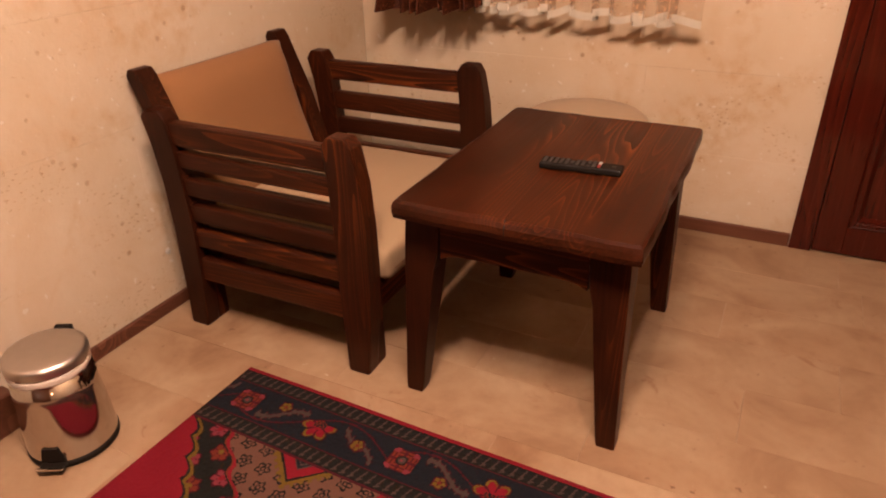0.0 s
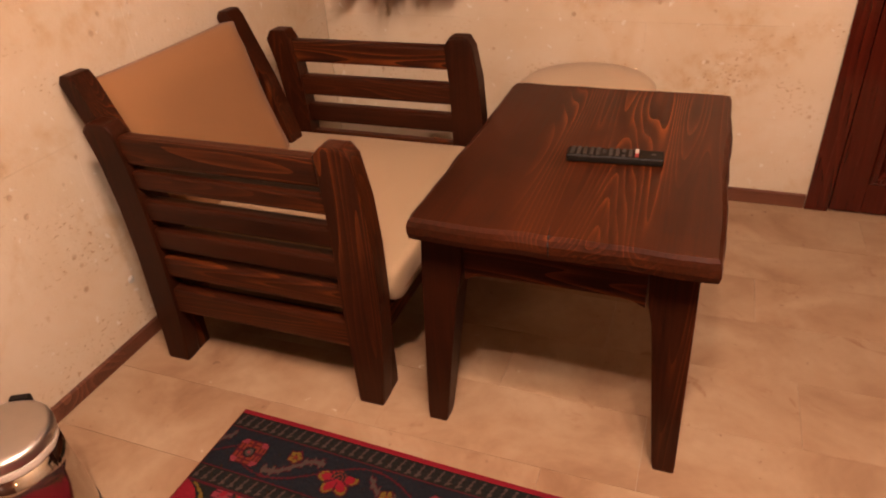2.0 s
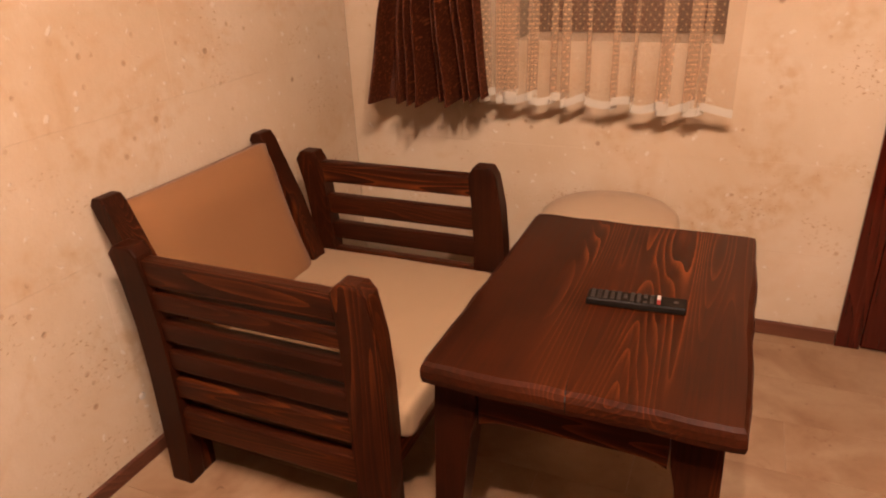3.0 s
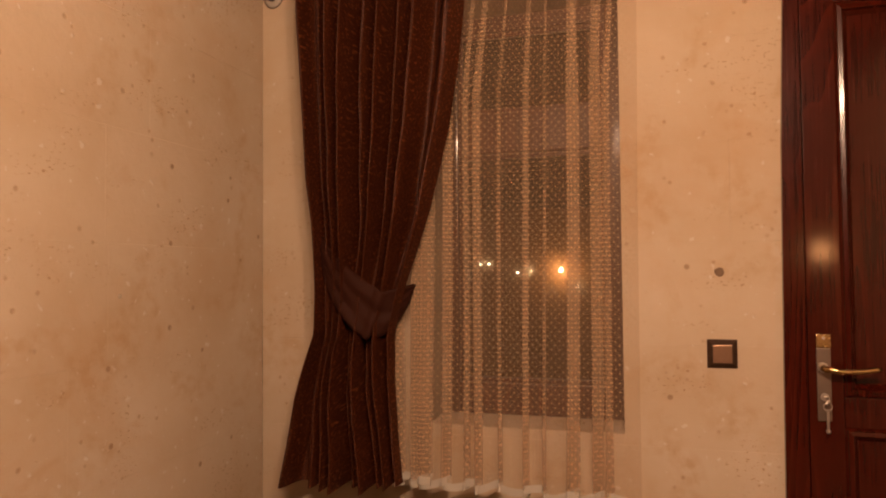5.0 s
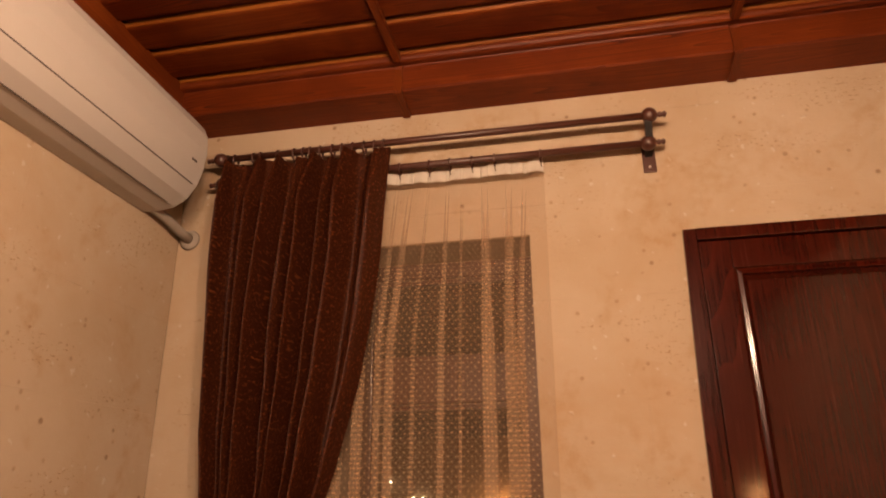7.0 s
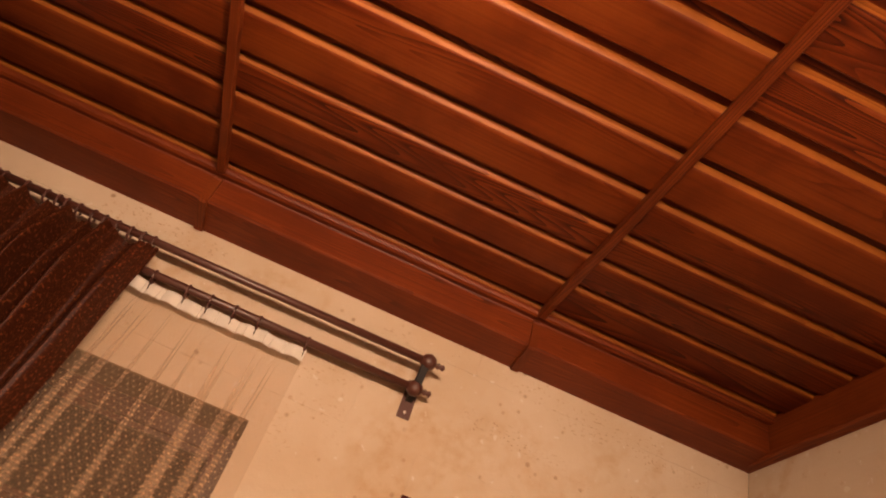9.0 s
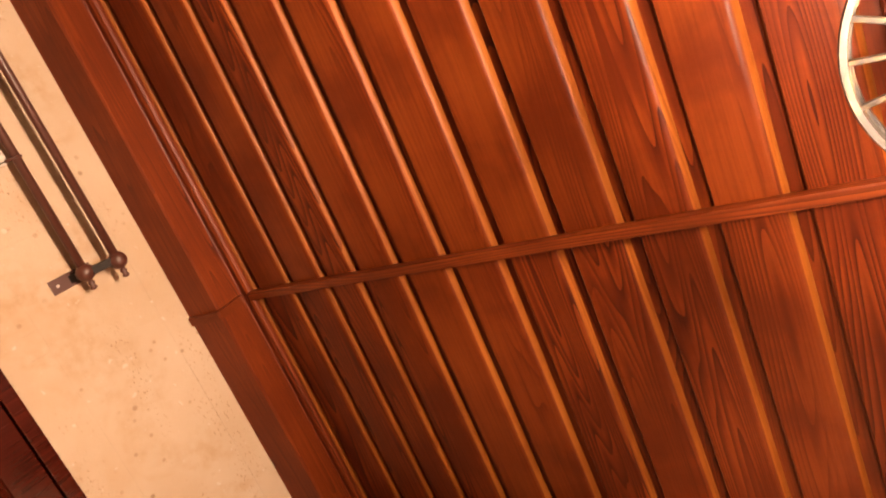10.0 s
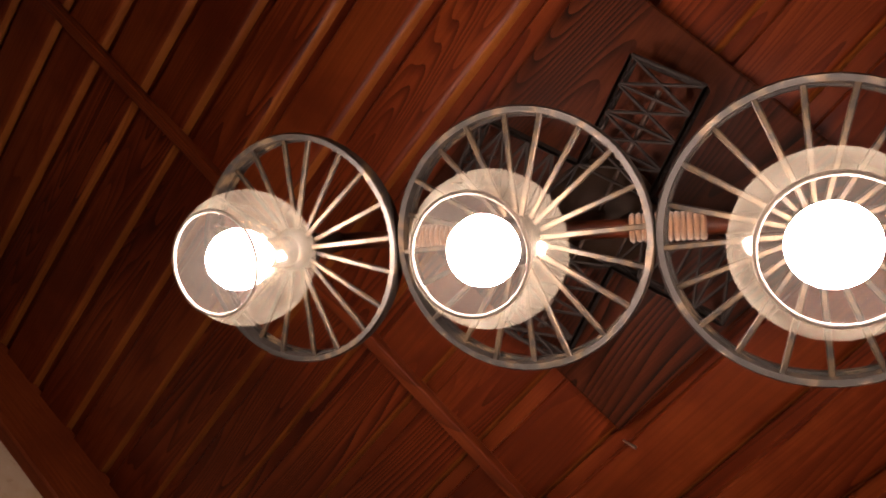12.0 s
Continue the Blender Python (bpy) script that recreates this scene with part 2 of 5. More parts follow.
M_SKIRT = wood("brown skirting varnish", (0.0319, 0.0102, 0.0051), (0.0765, 0.0268, 0.014), (0.121, 0.0478, 0.0242), 0, 14.0, 0.4, 0.2, False, 0.2)
M_PLATE = wood("scorched pine board", (0.00283, 0.00072, 0.000306), (0.0308, 0.0063, 0.00153), (0.0729, 0.0174, 0.00434), 0, 60.0, 0.50, 0.0, False, 0.5, 0.14, 0.95, True, 5.0, 0.1)
M_BEIGE = cloth("beige upholstery", (0.247, 0.166, 0.0952), 500.0, 0.9, 0.05)
M_STOOL = cloth("pale beige upholstery", (0.307, 0.219, 0.14), 500.0, 0.9, 0.05)
M_BACK = cloth("tan upholstery", (0.169, 0.08, 0.0311), 500.0, 0.9, 0.05)
M_CURTAIN = jacquard("brown jacquard")
M_BAND = cloth("brown satin", (0.0266, 0.00533, 0.00143), 300.0, 0.75, 0.0, 0.5)
M_TULLE = tulle("dotted tulle")
M_TAPE = cloth("white curtain tape", (0.468, 0.439, 0.386))
M_ROD = plain("brown lacquered rod", (0.06, 0.0188, 0.0112), 0.42, 0.0)
M_SOOT = plain("sooty black iron", (0.006, 0.003, 0.0018), 0.8, 0.0)
M_IRON = plain("black wrought iron", (0.0413, 0.0232, 0.0135), 0.55, 0.3)
M_AC = plain("warm white plastic", (0.417, 0.395, 0.372), 0.38, 0, 0, 30, 0.06, 0.02)
M_AC_DARK = plain("grey plastic seam", (0.0912, 0.0741, 0.0684), 0.6)
M_PIPE = plain("beige lagging", (0.314, 0.274, 0.234), 0.8)
M_CHROME = plain("polished steel", (0.555, 0.525, 0.495), 0.10, 1.0, 0, 12, 0.08, 0.01)
M_BRUSHED = plain("brushed steel", (0.525, 0.48, 0.435), 0.36, 1.0, 0, 60, 0.15, 0.03)
M_STEEL = plain("dull dark steel", (0.20, 0.155, 0.125), 0.42, 0.9)
M_BLACK = plain("black plastic", (0.0085, 0.0062, 0.0048), 0.5)
M_BLACK.node_tree.nodes["Principled BSDF"].inputs["Specular IOR Level"].default_value = 0.08
M_GREY = plain("grey rubber key", (0.022, 0.016, 0.012), 0.6)
M_WHITE = plain("white print", (0.338, 0.33, 0.315), 0.6)
M_REDKEY = plain("red rubber key", (0.165, 0.0112, 0.0075), 0.6)
M_BAG = plain("thin clear bag", (0.465, 0.39, 0.33), 0.3)
M_BRONZE = plain("bronze switch plate", (0.0638, 0.036, 0.0225), 0.34, 0.6)
M_BRONZE_KEY = plain("brushed bronze rocker", (0.26, 0.155, 0.095), 0.36, 0.75)
M_BRASS = plain("brass", (0.51, 0.36, 0.165), 0.25, 1.0)
k = Mat("dark iron with rubbed gold")
v0 = k.coords((1, 1, 1))
rub = k.math("MULTIPLY", k.step(k.noise(v0, 70.0, 4), 0.50, 0.60), k.step(k.noise(v0, 17.0, 2), 0.45, 0.56))
k.bump(rub, 0.3, 0.001)
M_RIM = k.set(k.mix(rub, (0.00378, 0.00324, 0.0027), (0.0324, 0.0221, 0.0108)), 0.48, 0.6)
M_ROPE = cloth("jute rope", (0.06, 0.0315, 0.0144), 200.0, 0.95)
k = Mat("ground glass lip")
lip_a, lip_b, lip_m = k.n("BsdfTranslucent"), k.n("BsdfDiffuse"), k.n("MixShader")
lip_a.inputs[0].default_value = lip_b.inputs[0].default_value = (0.16, 0.145, 0.125, 1)
lip_m.inputs[0].default_value = 0.5
k.t.links.new(lip_a.outputs[0], lip_m.inputs[2])
k.t.links.new(lip_b.outputs[0], lip_m.inputs[1])
k.t.links.new(lip_m.outputs[0], k.out.inputs[0])
M_LIP = k.m
M_GLOBE = smoky_glass("smoky globe glass")
M_BULB = glowing("warm bulb", BULB_TINT, BULB)
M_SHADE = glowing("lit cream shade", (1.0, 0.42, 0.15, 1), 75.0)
M_WINFRAME = wood("brown window timber", (0.0162, 0.0036, 0.0018), (0.0468, 0.0115, 0.00504), (0.0684, 0.0198, 0.00792), 2, 14.0, 0.4, 0.2)
k = Mat("window glass")
k.b.inputs["Transmission Weight"].default_value = 1.0
k.b.inputs["IOR"].default_value = 1.45
M_GLASS = k.set((0.60, 0.42, 0.27), 0.02, spec=0.1)
M_NIGHT = plain("night ground", (0.03, 0.03, 0.03), 0.9)
M_FARWALL = plain("far stone wall", (0.16, 0.10, 0.055), 0.9, 0, 0, 3.0, 0.5)
M_FARLAMP = glowing("sodium lamp", (1.0, 0.70, 0.40, 1), 600.0)
M_FARWHITE = glowing("white far lamp", (0.85, 1.0, 1.0, 1), 190.0)
k = Mat("spokes: gold leaf rubbed over grey")
v0 = k.coords((1, 1, 1))
gold = k.step(k.noise(v0, 130.0, 3), 0.42, 0.55)
M_SPOKE = k.set(k.mix(gold, (0.0072, 0.00612, 0.0054), (0.0238, 0.0162, 0.00792)), 0.45, 0.7)


# ---- geometry helpers ----
def root_place(ob):
    p = Vector((0, 0, 0))
    while ob is not None:
        p = p + ob.location
        ob = ob.parent
    return p


def thing(name, at, label, category, group="", kind=""):
    ob = new(name)
    ob.location = at
    ob.empty_display_size = 0.05
    return tagged(ob, label, category, group, kind)


def part(name, bm, material, parent=None, label="", smooth=False):
    """Links a bmesh, built in world places, as one mesh under a thing or part."""
    if parent is not None:
        bmesh.ops.translate(bm, vec=-root_place(parent), verts=bm.verts)
    me = bpy.data.meshes.new(name)
    bmesh.ops.recalc_face_normals(bm, faces=bm.faces)
    bm.to_mesh(me)
    bm.free()
    if smooth:
        for p in me.polygons:
            p.use_smooth = True
    mats = material if isinstance(material, (list, tuple)) else [material]
    for m in mats:
        me.materials.append(m)
    ob = new(name, me)
    ob.parent = parent
    if label:
        ob["label"] = label
    return ob


def structure(name, bm, material, label, category, smooth=False):
    return tagged(part(name, bm, material, None, "", smooth), label, category, "", "structure")


def add_box(bm, x0, x1, y0, y1, z0, z1, bevel=0.0, seg=2):
    vs = [bm.verts.new((x, y, z)) for x in (x0, x1) for y in (y0, y1) for z in (z0, z1)]
    fs = [bm.faces.new([vs[i] for i in q]) for q in ((0, 1, 3, 2), (4, 6, 7, 5), (0, 4, 5, 1), (2, 3, 7, 6), (0, 2, 6, 4), (1, 5, 7, 3))]
    if bevel:
        es = list({e for f in fs for e in f.edges})
        bmesh.ops.bevel(bm, geom=es, offset=bevel, segments=seg, affect="EDGES", profile=0.6)
    return vs


def box(x0, x1, y0, y1, z0, z1, bevel=0.0, seg=2):
    bm = bmesh.new()
    add_box(bm, x0, x1, y0, y1, z0, z1, bevel, seg)
    return bm


def add_prism(bm, outline, axis, a, b):
    """A closed outline of (u, v) pushed along an axis from a to b; u, v are the other two axes in order."""
    def place(u, v, w):
        p = [u, v]
        p.insert(axis, w)
        return p
    r0 = [bm.verts.new(place(u, v, a)) for u, v in outline]
    r1 = [bm.verts.new(place(u, v, b)) for u, v in outline]
    n = len(outline)
    for i in range(n):
        bm.faces.new((r0[i], r0[(i + 1) % n], r1[(i + 1) % n], r1[i]))
    bm.faces.new(r0[::-1])
    bm.faces.new(r1)


def prism(outline, axis, a, b, bevel=0.0):
    bm = bmesh.new()
    add_prism(bm, outline, axis, a, b)
    if bevel:
        bmesh.ops.bevel(bm, geom=list(bm.edges), offset=bevel, segments=2, affect="EDGES", profile=0.6)
    return bm


def add_tube(bm, pts, r, sides=10, cap=True):
    """A round bar along points; r is one radius or one for each point."""
    pts = [Vector(p) for p in pts]
    rings = []
    for i, p in enumerate(pts):
        d = (pts[min(i + 1, len(pts) - 1)] - pts[max(i - 1, 0)]).normalized()
        side = d.cross(Vector((0, 0, 1)))
        if side.length < 0.05:
            side = d.cross(Vector((0, 1, 0)))
        side.normalize()
        up = side.cross(d)
        rad = r[i] if isinstance(r, (list, tuple)) else r
        rings.append([bm.verts.new(p + rad * (math.cos(a) * side + math.sin(a) * up)) for a in (2 * math.pi * j / sides for j in range(sides))])
    for a, b in zip(rings, rings[1:]):
        for j in range(sides):
            bm.faces.new((a[j], a[(j + 1) % sides], b[(j + 1) % sides], b[j]))
    if cap:
        bm.faces.new(rings[0][::-1])
        bm.faces.new(rings[-1])


def tube(pts, r, sides=10, cap=True):
    bm = bmesh.new()
    add_tube(bm, pts, r, sides, cap)
    return bm


def lathe(profile, cx, cy, sides=40, closed=False):
    """Turns (radius, z) pairs round an upright axis."""
    bm = bmesh.new()
    rings = []
    for r, z in profile:
        rings.append([bm.verts.new((cx + r * math.cos(a), cy + r * math.sin(a), z)) for a in (2 * math.pi * j / sides for j in range(sides))])
    pairs = list(zip(rings, rings[1:]))
    if closed:
        pairs.append((rings[-1], rings[0]))
    for a, b in pairs:
        for j in range(sides):
            bm.faces.new((a[j], a[(j + 1) % sides], b[(j + 1) % sides], b[j]))
    if not closed:
        for ring in (rings[0], rings[-1]):
            bm.faces.new(ring)
    return bm


def add_torus(bm, c, major, minor, axis="z", n=20, m=8):
    c = Vector(c)
    rings = []
    for i in range(n):
        a = 2 * math.pi * i / n
        d = {"z": Vector((math.cos(a), math.sin(a), 0)), "x": Vector((0, math.cos(a), math.sin(a))), "y": Vector((math.cos(a), 0, math.sin(a)))}[axis]
        up = {"z": Vector((0, 0, 1)), "x": Vector((1, 0, 0)), "y": Vector((0, 1, 0))}[axis]
        rings.append([bm.verts.new(c + d * (major + minor * math.cos(b)) + up * (minor * math.sin(b))) for b in (2 * math.pi * j / m for j in range(m))])
    for i in range(n):
        a, b = rings[i], rings[(i + 1) % n]
        for j in range(m):
            bm.faces.new((a[j], a[(j + 1) % m], b[(j + 1) % m], b[j]))


def add_ball(bm, c, r, u=20, v=12):
    m = Matrix.Translation(c)
    bmesh.ops.create_uvsphere(bm, u_segments=u, v_segments=v, radius=r, matrix=m)


def ball(c, r, u=20, v=12):
    bm = bmesh.new()
    add_ball(bm, c, r, u, v)
    return bm


def cushion(x0, x1, y0, y1, z0, z1, r=0.03, puff=0.01):
    """A soft upholstered block: rounded edges and a slightly domed top."""
    bm = bmesh.new()
    add_box(bm, x0, x1, y0, y1, z0, z1)
    bmesh.ops.bevel(bm, geom=list(bm.edges), offset=r, segments=4, affect="EDGES", profile=0.5)
    bmesh.ops.subdivide_edges(bm, edges=[e for e in bm.edges if e.calc_length() > 0.08], cuts=10, use_grid_fill=True)
    for v in bm.verts:
        fx = max(0.0, 1 - ((v.co.x - (x0 + x1) / 2) / ((x1 - x0) / 2)) ** 2)
        fy = max(0.0, 1 - ((v.co.y - (y0 + y1) / 2) / ((y1 - y0) / 2)) ** 2)
        if v.co.z > (z0 + z1) / 2:
            v.co.z += puff * (fx * fy) ** 0.5 + 0.002 * noise.noise(v.co * 9)
        v.co.x += 0.002 * noise.noise(v.co * 7 + Vector((3, 1, 2)))
    return bm


# ---- shell of the room ----
floor = structure("floor", box(-0.3, W + 0.3, -L - 0.3, 0.3, -0.12, -0.006), M_GROUT, "beige travertine tile floor with thin joints", "floor")
north = bmesh.new()
add_box(north, -0.3, WIN[0], 0.012, 0.34, 0, 2.95)
add_box(north, WIN[0], WIN[1], 0.012, 0.34, 0, WIN[2])
add_box(north, WIN[0], WIN[1], 0.012, 0.34, WIN[3], 2.95)
add_box(north, WIN[1], DOOR[0] + 0.01, 0.012, 0.34, 0, 2.95)
add_box(north, DOOR[0] + 0.01, DOOR[1] - 0.01, 0.012, 0.34, DOOR[3] - 0.01, 2.95)
add_box(north, DOOR[1] - 0.01, W + 0.3, 0.012, 0.34, 0, 2.95)
wall_north = structure("wall_north", north, M_CORE, "cream tuff block wall with a window and a door", "wall")
wall_west = structure("wall_west", box(-0.3, -0.012, -L, 0.012, 0, 2.95), M_CORE, "cream tuff block wall with iron stains", "wall")
wall_east = structure("wall_east", box(W + 0.012, W + 0.3, -L, 0.012, 0, 2.95), M_CORE, "cream tuff block wall", "wall")
# south wall is out of view; its dark brown is added to weaken the fill
wall_south = structure("wall_south", box(-0.3, W + 0.3, -L - 0.3, -L, 0, 2.95), M_SKIRT, "unseen wall closing the room, dark brown to cut bounced light", "wall")

# ceiling: shiplapped planks along x, each with a rounded shoulder towards the lamp
PITCH = 0.1465
ceil = bmesh.new()
add_box(ceil, -0.3, W + 0.3, -L - 0.3, 0.3, H + 0.019, H + 0.17)
rows = int(L / PITCH) + 1
EDGES = [-0.030, -0.184, -0.338, -0.479] + [-0.601 - PITCH * i for i in range(rows)]   # the boards by the window are uneven
for i in range(rows):
    y1, y0 = EDGES[i], EDGES[i + 1]           # edges towards the window and away from it
    if y0 < -L:
        break
    z = H
    prof = [(y1 - 0.002, z + 0.019), (y1 - 0.003, z + 0.004), (y1 - 0.006, z), (y0 + 0.044, z), (y0 + 0.040, z + 0.0004), (y0 + 0.036, z + 0.0017),
            (y0 + 0.0325, z + 0.0040), (y0 + 0.0295, z + 0.0072), (y0 + 0.0270, z + 0.0112), (y0 + 0.0252, z + 0.0155), (y0 + 0.0242, z + 0.019)]
    for xa, xb in ((0.0, 0.785), (0.786, 1.806), (1.807, W)):
        add_prism(ceil, prof, 0, xa, xb)
ceil.faces.ensure_lookup_table()
bmesh.ops.recalc_face_normals(ceil, faces=ceil.faces)
# faces turned to the lamp take the colour with the highlight painted in
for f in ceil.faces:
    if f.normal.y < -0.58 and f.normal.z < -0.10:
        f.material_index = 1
ceiling = structure("ceiling", ceil, [M_CEIL, M_LIT_EDGE], "red-brown varnished pine plank ceiling", "ceiling", True)
ceiling.data.set_sharp_from_angle(angle=radians(30))


def cornice(name, outline, axis, a, b, mat, label):
    return structure(name, prism(outline, axis, a, b), mat, label, "cornice")


def step_profile(s, base):
    """Boxed beam: soffit, upright face and a rounded bead under the planks, from the wall plane base into the room (direction s)."""
    return [(base, 2.634), (base + s * 0.122, 2.650), (base + s * 0.128, 2.656), (base + s * 0.119, 2.742), (base + s * 0.121, 2.748),
            (base + s * 0.138, 2.747), (base + s * 0.147, 2.752), (base + s * 0.150, 2.760), (base + s * 0.150, H + 0.01), (base, H + 0.01)]


def board_profile(s, base):
    """Plain board flat on the wall with a small lip at its foot."""
    return [(base, 2.634), (base + s * 0.026, 2.638), (base + s * 0.030, 2.644), (base + s * 0.026, 2.660), (base + s * 0.022, H + 0.01), (base, H + 0.01)]


cornice("cornice_north", step_profile(-1, 0.0), 0, 0.0, W, M_CORNICE, "red-brown stained wooden ceiling cornice")
cornice("cornice_west", board_profile(1, 0.0), 1, -L, 0.0, M_CEIL_Y, "red-brown stained wooden ceiling cornice")
cornice("cornice_east", board_profile(-1, W), 1, -L, 0.0, M_CEIL_Y, "red-brown stained wooden ceiling cornice")
cornice("cornice_south", step_profile(1, -L), 0, 0.0, W, M_CORNICE, "red-brown stained wooden ceiling cornice")

# battens across the planks, each with its own pieces folded over the cornice
for i, bx in enumerate((0.785, 1.806)):
    bm = bmesh.new()
    add_box(bm, bx - 0.0125, bx + 0.0125, -L + 0.15, -0.148, H - 0.022, H + 0.004, 0.004)
    for s, base in ((-1, 0.0), (1, -L)):
        q = step_profile(s, base)
        strip = [(u + s * 0.001, v - 0.001) for u, v in q[:5]]
        outer = [(u + s * 0.010, v - 0.012) for u, v in q[:5]]
        add_prism(bm, strip + outer[::-1], 0, bx - 0.0125, bx + 0.0125)
    structure("ceiling_batten", bm, M_CEIL_Y, "narrow red-brown wooden batten across the planks", "batten")

# skirting boards
def skirting(name, x0, x1, y0, y1, top=0.044):
    structure(name, box(x0, x1, y0, y1, 0.0, top, 0.004), M_SKIRT, "brown varnished wooden skirting board", "baseboard")


skirting("baseboard_west", 0.0, 0.013, -L, 0.0, 0.038)
skirting("baseboard_north", 0.014, 1.5715, -0.014, 0.0)
skirting("baseboard_east", W - 0.014, W, -L, -0.014)
skirting("baseboard_south", 0.014, W - 0.014, -L, -L + 0.014)


# ---- window with night behind it ----
win = thing("window_1", (WIN[0], WY, WIN[2]), "brown timber window, dark night behind it", "window", "", "structure")
XA, XB = WIN[0] + 0.05, WIN[1] - 0.05
for nm, b in (("frame_jamb", (WIN[0], XA, WY, WY + 0.06, WIN[2], WIN[3])), ("frame_jamb", (XB, WIN[1], WY, WY + 0.06, WIN[2], WIN[3])),
              ("frame_head", (XA, XB, WY, WY + 0.06, WIN[3] - 0.055, WIN[3])), ("bottom_rail", (XA, XB, WY - 0.002, WY + 0.06, WIN[2] + 0.002, 0.955)),
              ("transom", (XA, XB, WY - 0.004, WY + 0.058, 1.712, 1.850))):
    part(nm, box(*b, 0.006), M_WINFRAME, win)
for za, zb in ((0.955, 1.712), (1.850, WIN[3] - 0.055)):
    bm = bmesh.new()
    for x0, x1, z0, z1 in ((XA, XA + 0.016, za, zb), (XB - 0.016, XB, za, zb), (XA + 0.016, XB - 0.016, za, za + 0.016), (XA + 0.016, XB - 0.016, zb - 0.016, zb)):
        add_box(bm, x0, x1, WY + 0.012, WY + 0.030, z0, z1, 0.003)
    part("glazing_bead", bm, M_WINFRAME, win)
    g = part("pane", box(XA, XB, WY + 0.032, WY + 0.037, za, zb), M_GLASS, win)
    g.visible_shadow = False
part("sill", box(WIN[0] + 0.001, WIN[1] - 0.001, 0.004, WY - 0.003, WIN[2] - 0.004, WIN[2] + 0.002, 0.001), M_WALL, win, "cream stone sill inside the reveal")

ground = bmesh.new()
add_box(ground, -60, 60, 0.5, 120, -3.2, -3.0)
structure("ground", ground, M_NIGHT, "dark ground outside at night", "ground")
house = thing("far_house", (-1.5, 20.6, -3.0), "stone house wall lit by a street lamp at night", "house")
part("wall", box(-6.6, 1.4, 20.6, 23, -3.0, 3.4, 0.03), M_FARWALL, house)
part("roof", prism([(20.4, 3.4), (23.2, 3.4), (21.8, 4.2)], 0, -6.8, 1.6), M_NIGHT, house)
far = thing("street_lamp", (-1.373, 20.2, 1.36), "glowing orange lamp on the far house wall", "lamp")
part("bulb", ball((-1.373, 20.2, 1.36), 0.075), M_FARLAMP, far, "", True)
part("bracket", tube([(-1.373, 20.6, 1.6), (-1.373, 20.3, 1.62), (-1.373, 20.2, 1.44)], 0.02, 8), M_IRON, far)
for x, z in ((-4.85, 2.07), (-4.09, 1.587), (-3.80, 1.582), (-4.99, 0.53), (-0.857, 0.82), (-2.83, 1.29)):
    fl = thing("far_lamp", (x, 20.53, z), "small white lamp far off on the house wall", "lamp", "far lamps")
    part("bulb", ball((x, 20.50, z), 0.026, 10, 6), M_FARWHITE, fl, "", True)
    part("socket", box(x - 0.02, x + 0.02, 20.52, 20.6, z - 0.02, z + 0.02), M_IRON, fl)


# ---- door ----
door = thing("door_1", (DOOR[0], 0.0, 0.0), "closed mahogany-varnished panel door in its frame", "door", "", "structure")
part("frame_jamb", prism([(1.573, 0.0), (1.636, 0.0), (1.636, DOOR[3]), (1.602, DOOR[3]), (1.588, 1.65), (1.581, 1.0)], 1, -0.016, 0.010), M_DOOR, door)
part("frame_jamb", box(DOOR[1] - 0.036, DOOR[1], -0.022, 0.10, 0, DOOR[3], 0.004), M_DOOR, door)
part("frame_head", box(DOOR[0] + 0.036, DOOR[1] - 0.036, -0.022, 0.10, DOOR[3] - 0.036, DOOR[3], 0.004), M_DOOR, door)
DX0, DX1 = DOOR[0] + 0.039, DOOR[1] - 0.039
PX0, PX1 = 1.722, DX1 - 0.085
stile = part("stile", box(DX0, PX0, -0.014, 0.03, 0.006, DOOR[3] - 0.039, 0.003), M_DOOR, door)
part("stile", box(PX1, DX1, -0.014, 0.03, 0.006, DOOR[3] - 0.039, 0.003), M_DOOR, door)
RAILS = ((0.006, 0.100), (0.905, 0.985), (2.028, DOOR[3] - 0.039))
for za, zb in RAILS:
    part("rail", box(PX0, PX1, -0.0135, 0.03, za, zb, 0.003), M_DOOR, door)
for za, zb in ((0.100, 0.905), (0.985, 2.028)):
    part("panel", box(PX0, PX1, 0.004, 0.026, za, zb), M_DOOR, door)
    bm = bmesh.new()
    mould = [(0.0, 0.004), (0.0, -0.0125), (0.005, -0.0180), (0.008, -0.0160), (0.018, -0.0180), (0.0205, -0.0165), (0.024, -0.0090), (0.029, -0.0035), (0.034, 0.002), (0.034, 0.004)]
    loop = []
    for d, y in mould:
        loop.append([bm.verts.new(p) for p in ((PX0 + d, y, za + d), (PX1 - d, y, za + d), (PX1 - d, y, zb - d), (PX0 + d, y, zb - d))])
    for a, b in zip(loop, loop[1:]):
        for j in range(4):
            bm.faces.new((a[j], a[(j + 1) % 4], b[(j + 1) % 4], b[j]))
    part("panel_moulding", bm, M_DOOR, door)
hd = part("lock_plate", box(1.6585, 1.692, -0.019, -0.0142, 0.922, 1.112, 0.0015), M_STEEL, door, "worn steel lock plate")
part("plate_cap", box(1.658, 1.6925, -0.0215, -0.0142, 1.113, 1.149, 0.002), M_BRASS, hd, "brass square plate with a screw")
part("screw", tube([(1.675, -0.0235, 1.139), (1.675, -0.021, 1.139)], 0.004, 10), M_BRUSHED, hd)
